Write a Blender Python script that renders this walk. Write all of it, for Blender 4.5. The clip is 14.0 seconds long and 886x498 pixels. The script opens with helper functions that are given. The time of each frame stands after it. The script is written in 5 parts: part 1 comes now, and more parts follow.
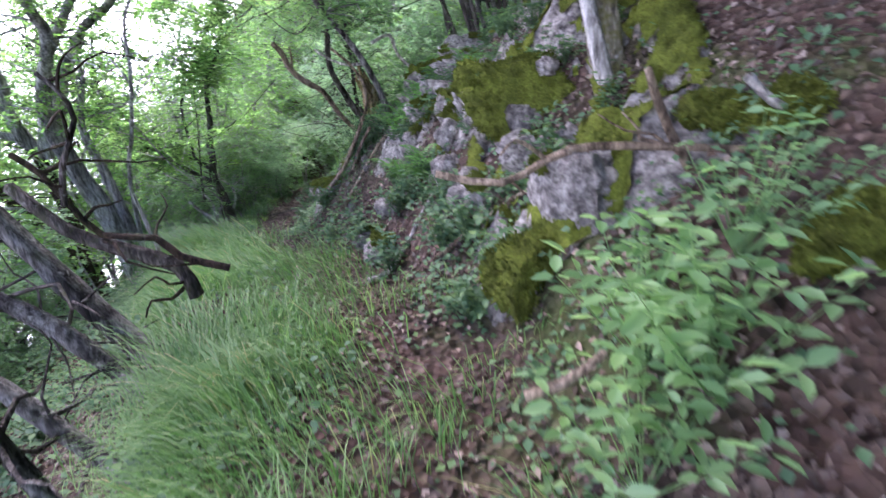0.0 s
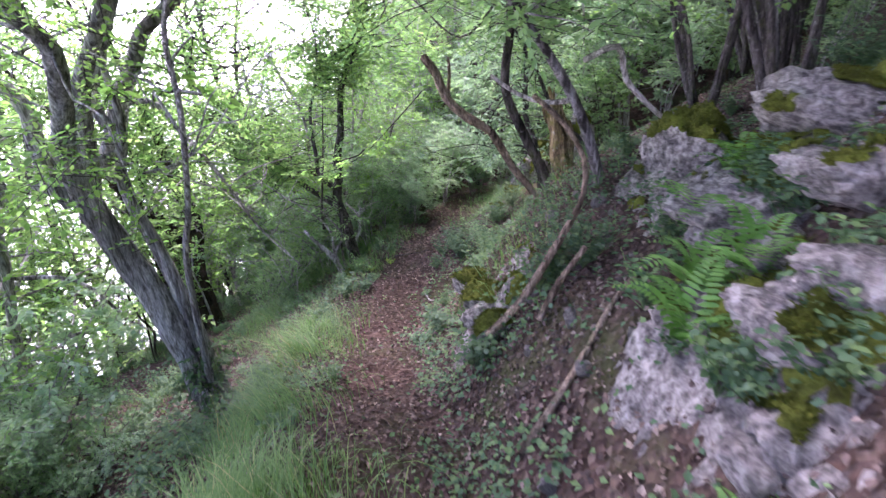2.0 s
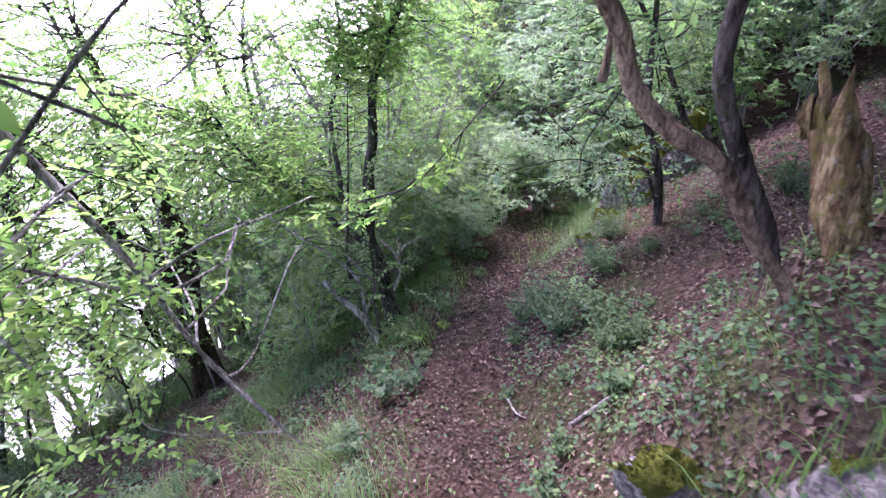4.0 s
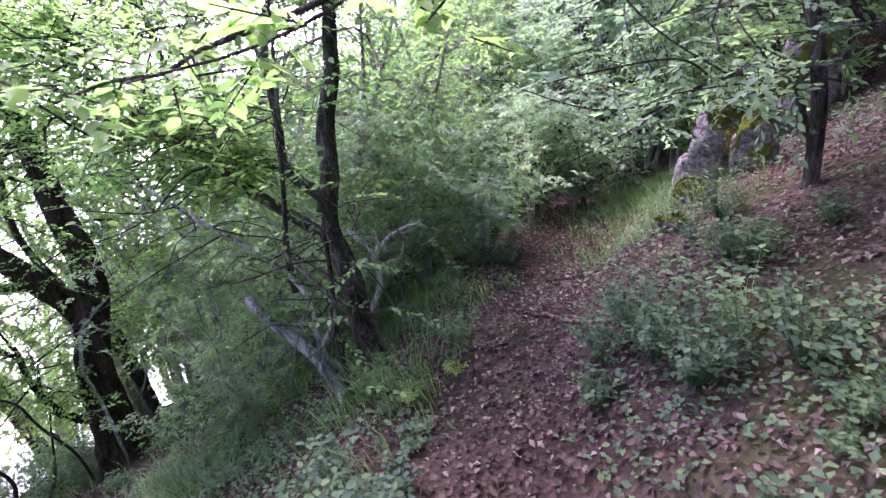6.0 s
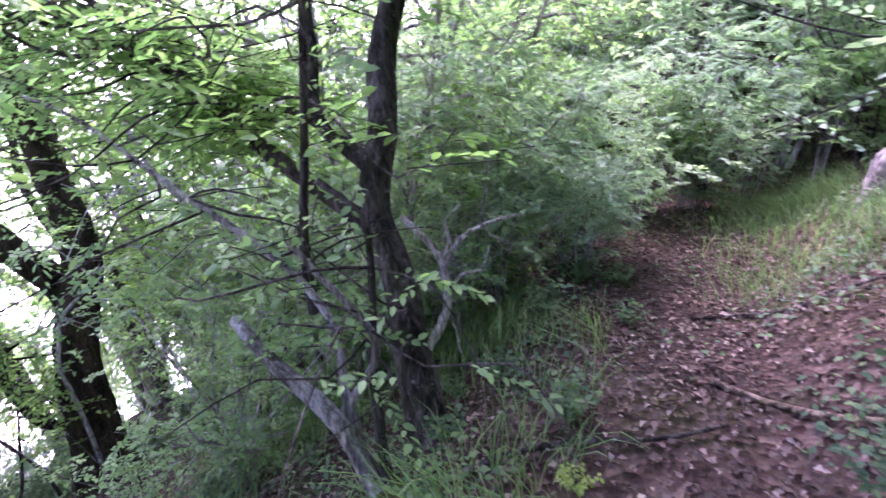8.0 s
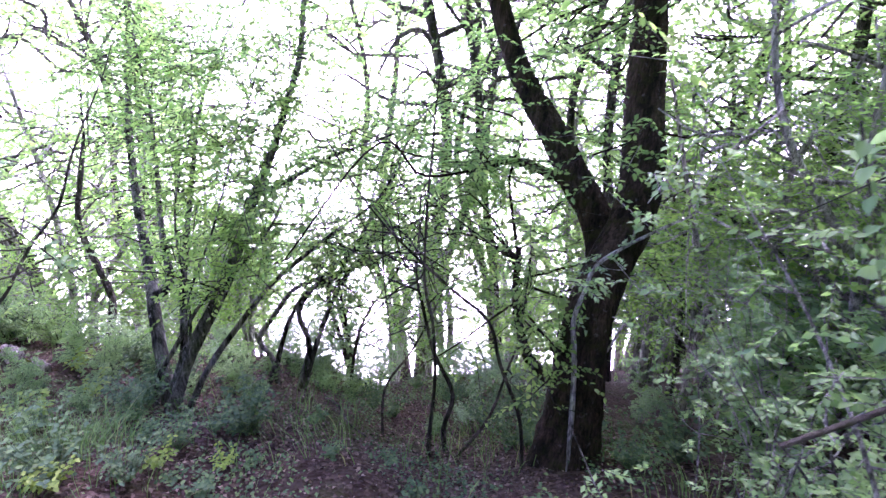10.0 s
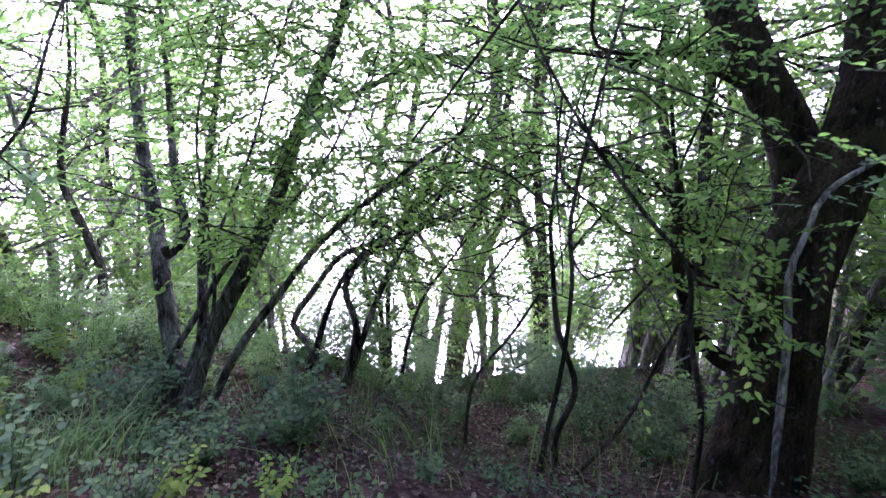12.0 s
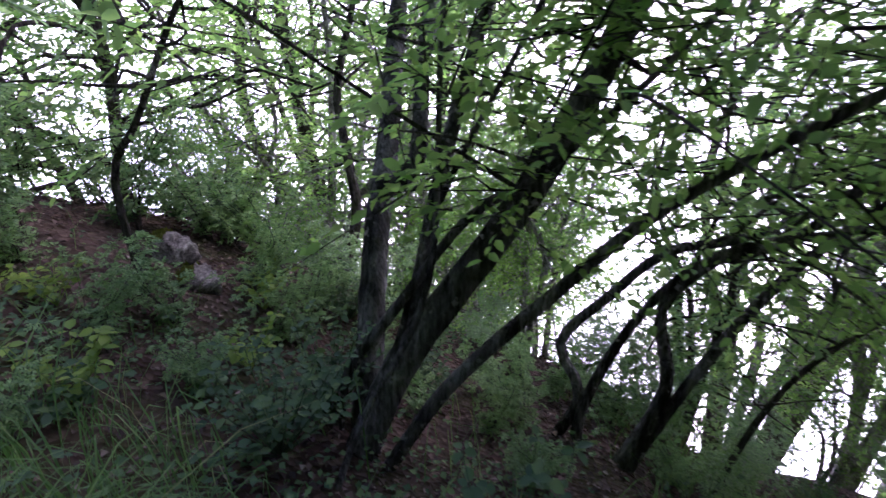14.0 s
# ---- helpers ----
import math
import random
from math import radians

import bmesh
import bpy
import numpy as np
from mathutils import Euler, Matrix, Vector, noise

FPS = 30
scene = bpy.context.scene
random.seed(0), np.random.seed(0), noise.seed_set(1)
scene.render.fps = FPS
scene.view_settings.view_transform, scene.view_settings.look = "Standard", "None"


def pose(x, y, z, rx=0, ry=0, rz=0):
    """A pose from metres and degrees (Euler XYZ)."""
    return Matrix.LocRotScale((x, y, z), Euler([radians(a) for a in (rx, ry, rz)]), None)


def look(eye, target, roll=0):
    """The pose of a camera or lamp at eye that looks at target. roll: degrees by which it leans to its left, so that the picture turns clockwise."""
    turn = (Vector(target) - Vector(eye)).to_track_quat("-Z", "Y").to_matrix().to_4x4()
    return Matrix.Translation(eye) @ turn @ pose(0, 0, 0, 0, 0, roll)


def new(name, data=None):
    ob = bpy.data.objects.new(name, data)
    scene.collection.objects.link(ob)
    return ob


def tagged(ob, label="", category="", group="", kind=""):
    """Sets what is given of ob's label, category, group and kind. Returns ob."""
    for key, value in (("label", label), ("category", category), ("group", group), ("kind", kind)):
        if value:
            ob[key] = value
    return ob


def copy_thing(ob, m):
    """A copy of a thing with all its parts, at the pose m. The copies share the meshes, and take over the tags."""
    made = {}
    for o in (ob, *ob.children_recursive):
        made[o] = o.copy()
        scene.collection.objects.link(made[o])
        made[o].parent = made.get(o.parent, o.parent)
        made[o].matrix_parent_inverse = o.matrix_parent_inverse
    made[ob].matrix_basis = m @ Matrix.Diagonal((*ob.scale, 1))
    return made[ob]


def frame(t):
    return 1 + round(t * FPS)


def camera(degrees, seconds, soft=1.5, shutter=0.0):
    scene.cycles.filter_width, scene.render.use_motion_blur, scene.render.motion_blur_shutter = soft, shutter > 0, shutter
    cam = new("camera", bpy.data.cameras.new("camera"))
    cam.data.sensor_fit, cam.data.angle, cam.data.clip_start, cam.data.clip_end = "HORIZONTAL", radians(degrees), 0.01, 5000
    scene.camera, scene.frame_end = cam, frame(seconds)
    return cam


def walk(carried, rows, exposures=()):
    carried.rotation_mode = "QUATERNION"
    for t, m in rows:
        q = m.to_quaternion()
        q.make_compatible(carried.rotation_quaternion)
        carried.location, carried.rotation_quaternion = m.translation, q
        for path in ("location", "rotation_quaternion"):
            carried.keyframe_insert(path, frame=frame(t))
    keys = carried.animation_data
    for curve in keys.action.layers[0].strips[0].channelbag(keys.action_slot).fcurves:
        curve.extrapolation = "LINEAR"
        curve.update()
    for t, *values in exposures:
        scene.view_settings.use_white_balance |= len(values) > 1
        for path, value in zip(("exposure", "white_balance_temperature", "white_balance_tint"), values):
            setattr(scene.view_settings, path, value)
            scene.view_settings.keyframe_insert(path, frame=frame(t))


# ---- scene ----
# camera and walk
cam = camera(82.0, 14.0, soft=1.4, shutter=0.2)
PATH = [
    (0, (0.024, -0.344, 1.367), (-0.005, 1.500, 0.594), -1.9),
    (0.5, (0.022, 0.442, 1.680), (-0.292, 2.252, 0.891), -0.5),
    (1, (0.034, 1.039, 1.940), (-0.324, 2.826, 1.116), -1.1),
    (1.5, (-0.405, 1.740, 1.745), (-0.788, 3.520, 0.916), -1.1),
    (2, (-0.839, 2.558, 1.666), (-1.347, 4.295, 0.815), -1.0),
    (2.5, (-1.128, 3.262, 1.606), (-1.770, 4.949, 0.744), -1.4),
    (3, (-1.307, 3.794, 1.483), (-1.951, 5.483, 0.626), -1.2),
    (3.5, (-1.616, 4.213, 1.350), (-2.235, 5.914, 0.501), 0.1),
    (3.7, (-1.782, 4.426, 1.365), (-2.387, 6.118, 0.487), -1.2),
    (5.8, (-2.699, 6.457, 0.062), (-3.333, 8.199, -0.689), -4.7),
    (6, (-2.702, 6.623, 0.035), (-3.344, 8.360, -0.720), -4.6),
    (6.5, (-2.767, 6.984, -0.078), (-3.425, 8.710, -0.845), -4.6),
    (7, (-2.882, 7.334, -0.221), (-3.545, 9.051, -1.003), -4.5),
    (7.5, (-3.024, 7.638, -0.320), (-3.694, 9.349, -1.108), -4.5),
    (8, (-3.429, 7.724, -0.406), (-4.222, 9.390, -1.178), -1.9),
    (8.5, (-3.839, 7.789, -0.444), (-5.116, 9.097, -1.257), 1.4),
    (9, (-4.456, 7.972, -0.480), (-6.046, 8.747, -1.414), 0.6),
    (11.3, (-5.719, 7.443, -1.707), (-7.502, 7.925, -2.477), 1.4),
    (11.5, (-5.851, 7.428, -1.751), (-7.632, 7.918, -2.518), 1.5),
    (12, (-6.288, 7.271, -1.855), (-8.042, 7.840, -2.629), 1.6),
    (12.5, (-6.679, 7.242, -2.228), (-8.440, 7.823, -2.976), 1.5),
    (13, (-7.032, 7.331, -2.324), (-8.853, 7.652, -3.087), 2.8),
    (13.5, (-7.529, 7.458, -2.500), (-9.354, 7.283, -3.299), 1.4),
    (14, (-7.914, 7.245, -2.561), (-9.657, 6.751, -3.409), -0.1),
]
walk(cam, [(t, look(eye, target, roll)) for t, eye, target, roll in PATH],
     exposures=[(0, 2.5, 5850, 36), (0.5, 2.6, 5950, 46), (1.5, 2.8, 6050, 50), (3.5, 2.85, 5900, 56), (6.0, 2.85, 5850, 66), (7.5, 3.15, 5800, 68), (9.0, 3.4, 5650, 74), (11.3, 2.85, 5650, 66), (12.5, 2.45, 5650, 58), (14, 1.65, 5750, 55)])

# world: bright overcast sky, a weak wide sun from down the slope
SUN_EL, SUN_AZ = radians(56), radians(-48)
world = bpy.data.worlds.new("world")
scene.world = world
world.use_nodes = True
wn, wl = world.node_tree.nodes, world.node_tree.links
sky = wn.new("ShaderNodeTexSky")
sky.sky_type, sky.sun_disc, sky.sun_elevation, sky.sun_rotation = "NISHITA", False, SUN_EL, SUN_AZ
sky.air_density, sky.dust_density, sky.ozone_density = 1.0, 2.0, 1.5
background = wn["Background"]
wl.new(sky.outputs[0], background.inputs[0])
background.inputs[1].default_value = 0.15
sun_data = bpy.data.lights.new("sun", "SUN")
sun_data.energy, sun_data.angle, sun_data.color = 1.3, radians(35), (1.0, 0.97, 0.93)
sun = new("sun", sun_data)
sun.matrix_world = look((math.sin(SUN_AZ) * math.cos(SUN_EL) * 50, math.cos(SUN_AZ) * math.cos(SUN_EL) * 50, math.sin(SUN_EL) * 50), (0, 0, 0))
scene.view_settings.exposure = 0.0


# ---- materials ----
def material(name, rough=0.8, spec=0.3):
    m = bpy.data.materials.new(name)
    m.use_nodes = True
    b = m.node_tree.nodes["Principled BSDF"]
    b.inputs["Roughness"].default_value = rough
    b.inputs["Specular IOR Level"].default_value = spec
    return m, m.node_tree.nodes, m.node_tree.links, b


def ramp(n, stops):
    r = n.new("ShaderNodeValToRGB")
    while len(r.color_ramp.elements) < len(stops):
        r.color_ramp.elements.new(0.5)
    for e, (p, c) in zip(r.color_ramp.elements, stops):
        e.position, e.color = p, (*c, 1)
    return r


def noise_tex(n, l, vec, scale, detail=4.0, rough=0.6):
    t = n.new("ShaderNodeTexNoise")
    t.inputs["Scale"].default_value, t.inputs["Detail"].default_value, t.inputs["Roughness"].default_value = scale, detail, rough
    l.new(vec, t.inputs["Vector"])
    return t


def mix_colour(n, l, fac, a, b, mode="MIX"):
    m = n.new("ShaderNodeMix")
    m.data_type, m.blend_type = "RGBA", mode
    for socket, value in ((m.inputs[0], fac), (m.inputs[6], a), (m.inputs[7], b)):
        if isinstance(value, (int, float)):
            socket.default_value = value
        elif isinstance(value, tuple):
            socket.default_value = (*value, 1)
        else:
            l.new(value, socket)
    return m.outputs[2]


def bump(n, l, b, height_socket, strength, distance):
    p = n.new("ShaderNodeBump")
    p.inputs["Strength"].default_value, p.inputs["Distance"].default_value = strength, distance
    l.new(height_socket, p.inputs["Height"])
    l.new(p.outputs[0], b.inputs["Normal"])


def leaf_material(name, stops, translucent=0.45, rough=0.5):
    """A thin leaf: tint varies from leaf to leaf, light passes through."""
    m, n, l, b = material(name, rough, 0.35)
    g = n.new("ShaderNodeNewGeometry")
    o = n.new("ShaderNodeObjectInfo")
    r = ramp(n, stops)
    l.new(g.outputs["Random Per Island"], r.inputs[0])
    pos = g.outputs["Position"]
    patch = noise_tex(n, l, pos, 0.9, 2)
    shade = ramp(n, [(0.3, (0.75, 0.8, 0.8)), (0.7, (1.2, 1.15, 0.95))])
    l.new(patch.outputs[0], shade.inputs[0])
    colour = mix_colour(n, l, 1.0, r.outputs[0], shade.outputs[0], "MULTIPLY")
    l.new(colour, b.inputs["Base Color"])
    t = n.new("ShaderNodeBsdfTranslucent")
    glow = mix_colour(n, l, 1.0, colour, (1.45, 1.65, 1.05), "MULTIPLY")
    l.new(glow, t.inputs[0])
    mix = n.new("ShaderNodeMixShader")
    mix.inputs[0].default_value = translucent
    l.new(b.outputs[0], mix.inputs[1])
    l.new(t.outputs[0], mix.inputs[2])
    l.new(mix.outputs[0], n["Material Output"].inputs[0])
    return m


def bark_material(name, dark, light, moss=0.3, moss_colour=(0.07, 0.09, 0.015), lichen=0.2):
    m, n, l, b = material(name, 0.9, 0.15)
    c = n.new("ShaderNodeTexCoord")
    mp = n.new("ShaderNodeMapping")
    mp.inputs["Scale"].default_value = (1, 1, 0.16)
    l.new(c.outputs["Object"], mp.inputs[0])
    coarse = noise_tex(n, l, mp.outputs[0], 9, 6, 0.65)
    fine = noise_tex(n, l, mp.outputs[0], 70, 6, 0.7)
    fissure = noise_tex(n, l, mp.outputs[0], 30, 8, 0.75)
    r = ramp(n, [(0.39, dark), (0.62, light)])
    l.new(coarse.outputs[0], r.inputs[0])
    grain = ramp(n, [(0.38, (0.45, 0.45, 0.45)), (0.62, (1.25, 1.25, 1.25))])
    l.new(fine.outputs[0], grain.inputs[0])
    col = mix_colour(n, l, 1.0, r.outputs[0], grain.outputs[0], "MULTIPLY")
    cracks = ramp(n, [(0.4, (0.4, 0.38, 0.36)), (0.52, (1.1, 1.1, 1.1))])
    l.new(fissure.outputs[0], cracks.inputs[0])
    col = mix_colour(n, l, 1.0, col, cracks.outputs[0], "MULTIPLY")
    spots = noise_tex(n, l, c.outputs["Object"], 18, 5)
    lr = ramp(n, [(0.62, (0, 0, 0)), (0.68, (1, 1, 1))])
    l.new(spots.outputs[0], lr.inputs[0])
    lf = n.new("ShaderNodeMath")
    lf.operation = "MULTIPLY"
    lf.inputs[1].default_value = lichen
    l.new(lr.outputs[0], lf.inputs[0])
    col = mix_colour(n, l, lf.outputs[0], col, (0.42, 0.42, 0.38))
    mossy = noise_tex(n, l, c.outputs["Object"], 8, 8, 0.75)
    mr = ramp(n, [(0.62 - 0.35 * moss, (0, 0, 0)), (0.74 - 0.3 * moss, (1, 1, 1))])
    l.new(mossy.outputs[0], mr.inputs[0])
    mf = n.new("ShaderNodeMath")
    mf.operation = "MULTIPLY"
    mf.inputs[1].default_value = min(1.0, moss * 2.2)
    l.new(mr.outputs[0], mf.inputs[0])
    col = mix_colour(n, l, mf.outputs[0], col, moss_colour)
    l.new(col, b.inputs["Base Color"])
    add = n.new("ShaderNodeMath")
    add.operation = "ADD"
    l.new(coarse.outputs[0], add.inputs[0])
    l.new(fine.outputs[0], add.inputs[1])
    deep = n.new("ShaderNodeMath")
    deep.operation = "ADD"
    l.new(add.outputs[0], deep.inputs[0])
    l.new(fissure.outputs[0], deep.inputs[1])
    bump(n, l, b, deep.outputs[0], 1.0, 0.03)
    return m


BARK_GREY = bark_material("bark_grey", (0.2, 0.19, 0.175), (0.6, 0.58, 0.55), 0.18, (0.12, 0.13, 0.06), 0.5)
BARK_BROWN = bark_material("bark_brown", (0.03, 0.026, 0.022), (0.16, 0.14, 0.125), 0.3, (0.05, 0.065, 0.015), 0.35)
BARK_DARK = bark_material("bark_dark_moss", (0.018, 0.012, 0.008), (0.075, 0.05, 0.035), 0.35, (0.035, 0.04, 0.01), 0.15)
BARK_MOSSY = bark_material("bark_mossy", (0.09, 0.075, 0.05), (0.4, 0.36, 0.28), 0.5, (0.13, 0.13, 0.035), 0.9)
DEADWOOD = bark_material("deadwood", (0.13, 0.092, 0.062), (0.45, 0.345, 0.25), 0.15, (0.14, 0.13, 0.04), 0.25)
BARK_MOTTLED = bark_material("bark_mottled_grey", (0.035, 0.03, 0.028), (0.3, 0.29, 0.27), 0.25, (0.05, 0.055, 0.02), 0.8)
BLEACHED = bark_material("bleached_wood", (0.34, 0.31, 0.275), (0.64, 0.61, 0.56), 0.05, (0.2, 0.2, 0.1), 0.4)
ROTTEN = bark_material("rotten_wood", (0.12, 0.08, 0.04), (0.5, 0.38, 0.2), 0.4, (0.15, 0.14, 0.035), 0.4)

LEAF_LIGHT = leaf_material("leaf_light", [(0.0, (0.135, 0.25, 0.1)), (0.5, (0.195, 0.335, 0.13)), (1.0, (0.285, 0.415, 0.17))], 0.72)
LEAF_MID = leaf_material("leaf_mid", [(0.0, (0.121, 0.223, 0.115)), (0.5, (0.169, 0.290, 0.142)), (1.0, (0.230, 0.358, 0.176))], 0.5)
LEAF_BLUE = leaf_material("leaf_cool", [(0.0, (0.168, 0.276, 0.192)), (0.5, (0.240, 0.360, 0.240)), (1.0, (0.324, 0.444, 0.312))], 0.5)
HERB = leaf_material("herb_leaf", [(0.0, (0.042, 0.095, 0.052)), (0.5, (0.068, 0.135, 0.07)), (1.0, (0.12, 0.2, 0.08))], 0.35, 0.65)
GRASS = leaf_material("grass_blade", [(0.0, (0.06, 0.145, 0.05)), (0.6, (0.1, 0.2, 0.068)), (0.93, (0.16, 0.26, 0.1)), (1.0, (0.3, 0.27, 0.15))], 0.45)
LEAF_YELLOW = leaf_material("leaf_yellow", [(0.0, (0.14, 0.24, 0.05)), (1.0, (0.24, 0.34, 0.075))], 0.45)
LITTER = leaf_material("dead_leaf", [(0.0, (0.03, 0.02, 0.017)), (0.45, (0.072, 0.048, 0.041)), (0.8, (0.14, 0.097, 0.085)), (1.0, (0.28, 0.22, 0.2))], 0.1, 0.75)


def ground_material():
    m, n, l, b = material("forest_floor", 0.95, 0.1)
    g = n.new("ShaderNodeNewGeometry")
    p = g.outputs["Position"]
    v = n.new("ShaderNodeTexVoronoi")
    v.inputs["Scale"].default_value = 26
    l.new(p, v.inputs["Vector"])
    sep = n.new("ShaderNodeSeparateColor")
    l.new(v.outputs["Color"], sep.inputs[0])
    leaf = ramp(n, [(0.0, (0.03, 0.018, 0.013)), (0.4, (0.05, 0.032, 0.025)), (0.75, (0.085, 0.055, 0.043)), (1.0, (0.13, 0.095, 0.075))])
    l.new(sep.outputs[0], leaf.inputs[0])
    big = noise_tex(n, l, p, 1.7, 6, 0.65)
    soil = ramp(n, [(0.35, (0.035, 0.024, 0.018)), (0.65, (0.085, 0.06, 0.045))])
    l.new(big.outputs[0], soil.inputs[0])
    sel = ramp(n, [(0.38, (0, 0, 0)), (0.52, (1, 1, 1))])
    mid = noise_tex(n, l, p, 5, 5)
    l.new(mid.outputs[0], sel.inputs[0])
    col = mix_colour(n, l, sel.outputs[0], soil.outputs[0], leaf.outputs[0])
    green = noise_tex(n, l, p, 0.8, 7, 0.7)
    gr = ramp(n, [(0.5, (0, 0, 0)), (0.64, (0.8, 0.8, 0.8))])
    l.new(green.outputs[0], gr.inputs[0])
    col = mix_colour(n, l, gr.outputs[0], col, (0.045, 0.06, 0.018))
    l.new(col, b.inputs["Base Color"])
    add = n.new("ShaderNodeMath")
    add.operation = "ADD"
    l.new(v.outputs["Distance"], add.inputs[0])
    l.new(mid.outputs[0], add.inputs[1])
    bump(n, l, b, add.outputs[0], 0.9, 0.05)
    return m


def rock_material():
    m, n, l, b = material("limestone", 0.9, 0.2)
    c = n.new("ShaderNodeTexCoord")
    p = c.outputs["Object"]
    a = noise_tex(n, l, p, 7, 10, 0.72)
    r = ramp(n, [(0.3, (0.07, 0.062, 0.055)), (0.44, (0.22, 0.2, 0.185)), (0.54, (0.36, 0.33, 0.295)), (0.7, (0.56, 0.515, 0.465))])
    l.new(a.outputs[0], r.inputs[0])
    f = noise_tex(n, l, p, 28, 6, 0.7)
    fr = ramp(n, [(0.34, (0.35, 0.34, 0.33)), (0.6, (1.1, 1.1, 1.1))])
    l.new(f.outputs[0], fr.inputs[0])
    col = mix_colour(n, l, 1.0, r.outputs[0], fr.outputs[0], "MULTIPLY")
    l.new(col, b.inputs["Base Color"])
    add = n.new("ShaderNodeMath")
    add.operation = "ADD"
    l.new(a.outputs[0], add.inputs[0])
    l.new(f.outputs[0], add.inputs[1])
    bump(n, l, b, add.outputs[0], 1.0, 0.04)
    return m


def moss_material():
    m, n, l, b = material("moss", 1.0, 0.05)
    c = n.new("ShaderNodeTexCoord")
    p = c.outputs["Object"]
    a = noise_tex(n, l, p, 6, 6, 0.7)
    r = ramp(n, [(0.25, (0.045, 0.042, 0.014)), (0.45, (0.095, 0.115, 0.02)), (0.75, (0.19, 0.23, 0.036))])
    l.new(a.outputs[0], r.inputs[0])
    f = noise_tex(n, l, p, 90, 4, 0.7)
    fr = ramp(n, [(0.3, (0.4, 0.4, 0.4)), (0.65, (1.2, 1.2, 1.2))])
    l.new(f.outputs[0], fr.inputs[0])
    l.new(mix_colour(n, l, 1.0, r.outputs[0], fr.outputs[0], "MULTIPLY"), b.inputs["Base Color"])
    bump(n, l, b, f.outputs[0], 1.0, 0.02)
    return m


FLOOR, ROCK, MOSS = ground_material(), rock_material(), moss_material()


def glow_material():
    m = bpy.data.materials.new("valley_glow")
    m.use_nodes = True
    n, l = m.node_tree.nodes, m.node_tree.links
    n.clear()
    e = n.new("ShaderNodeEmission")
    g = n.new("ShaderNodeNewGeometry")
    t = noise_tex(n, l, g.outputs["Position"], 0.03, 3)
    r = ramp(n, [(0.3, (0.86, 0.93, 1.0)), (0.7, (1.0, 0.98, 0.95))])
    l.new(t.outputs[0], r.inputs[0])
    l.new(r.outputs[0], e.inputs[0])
    # the haze is self-lit here, and also lights the trees from down the slope
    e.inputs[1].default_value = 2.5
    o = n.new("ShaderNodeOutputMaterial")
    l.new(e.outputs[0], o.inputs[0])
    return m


# ---- mesh helpers ----
rng = np.random.default_rng(7)


def reseed(*key):
    """Each thing draws its own chance, so that one change leaves the rest as it is."""
    global rng
    rng = np.random.default_rng([int(abs(k) * 1000) + 3 for k in key])


def mesh_object(name, verts, faces, mat, parent=None, label="", smooth_faces=True):
    me = bpy.data.meshes.new(name)
    v = np.asarray(verts, np.float32).reshape(-1, 3)
    f = np.asarray(faces, np.int32)
    k = f.shape[1]
    me.vertices.add(len(v))
    me.vertices.foreach_set("co", v.ravel())
    me.loops.add(f.size)
    me.loops.foreach_set("vertex_index", f.ravel())
    me.polygons.add(len(f))
    me.polygons.foreach_set("loop_start", np.arange(0, f.size, k, dtype=np.int32))
    me.polygons.foreach_set("loop_total", np.full(len(f), k, dtype=np.int32))
    if smooth_faces:
        me.polygons.foreach_set("use_smooth", np.ones(len(f), dtype=bool))
    me.update(calc_edges=True)
    me.materials.append(mat)
    ob = new(name, me)
    if parent:
        ob.parent = parent
    if label:
        ob["label"] = label
    return ob


def empty(name, at):
    ob = new(name)
    ob.location = at
    ob.empty_display_size = 0.1
    return ob


def unit(v):
    return v / np.maximum(np.linalg.norm(v, axis=-1, keepdims=True), 1e-9)


def refine(points, step=0.08):
    """A smooth curve through the points."""
    p = np.asarray(points, float)
    q = np.vstack([2 * p[0] - p[1], p, 2 * p[-1] - p[-2]])
    out = []
    for i in range(1, len(q) - 2):
        n = max(2, int(np.linalg.norm(q[i + 1] - q[i]) / step))
        for s in np.arange(n) / n:
            a, b, c, d = q[i - 1], q[i], q[i + 1], q[i + 2]
            out.append(0.5 * (2 * b + (c - a) * s + (2 * a - 5 * b + 4 * c - d) * s * s + (3 * b - a - 3 * c + d) * s ** 3))
    out.append(p[-1])
    return np.array(out)


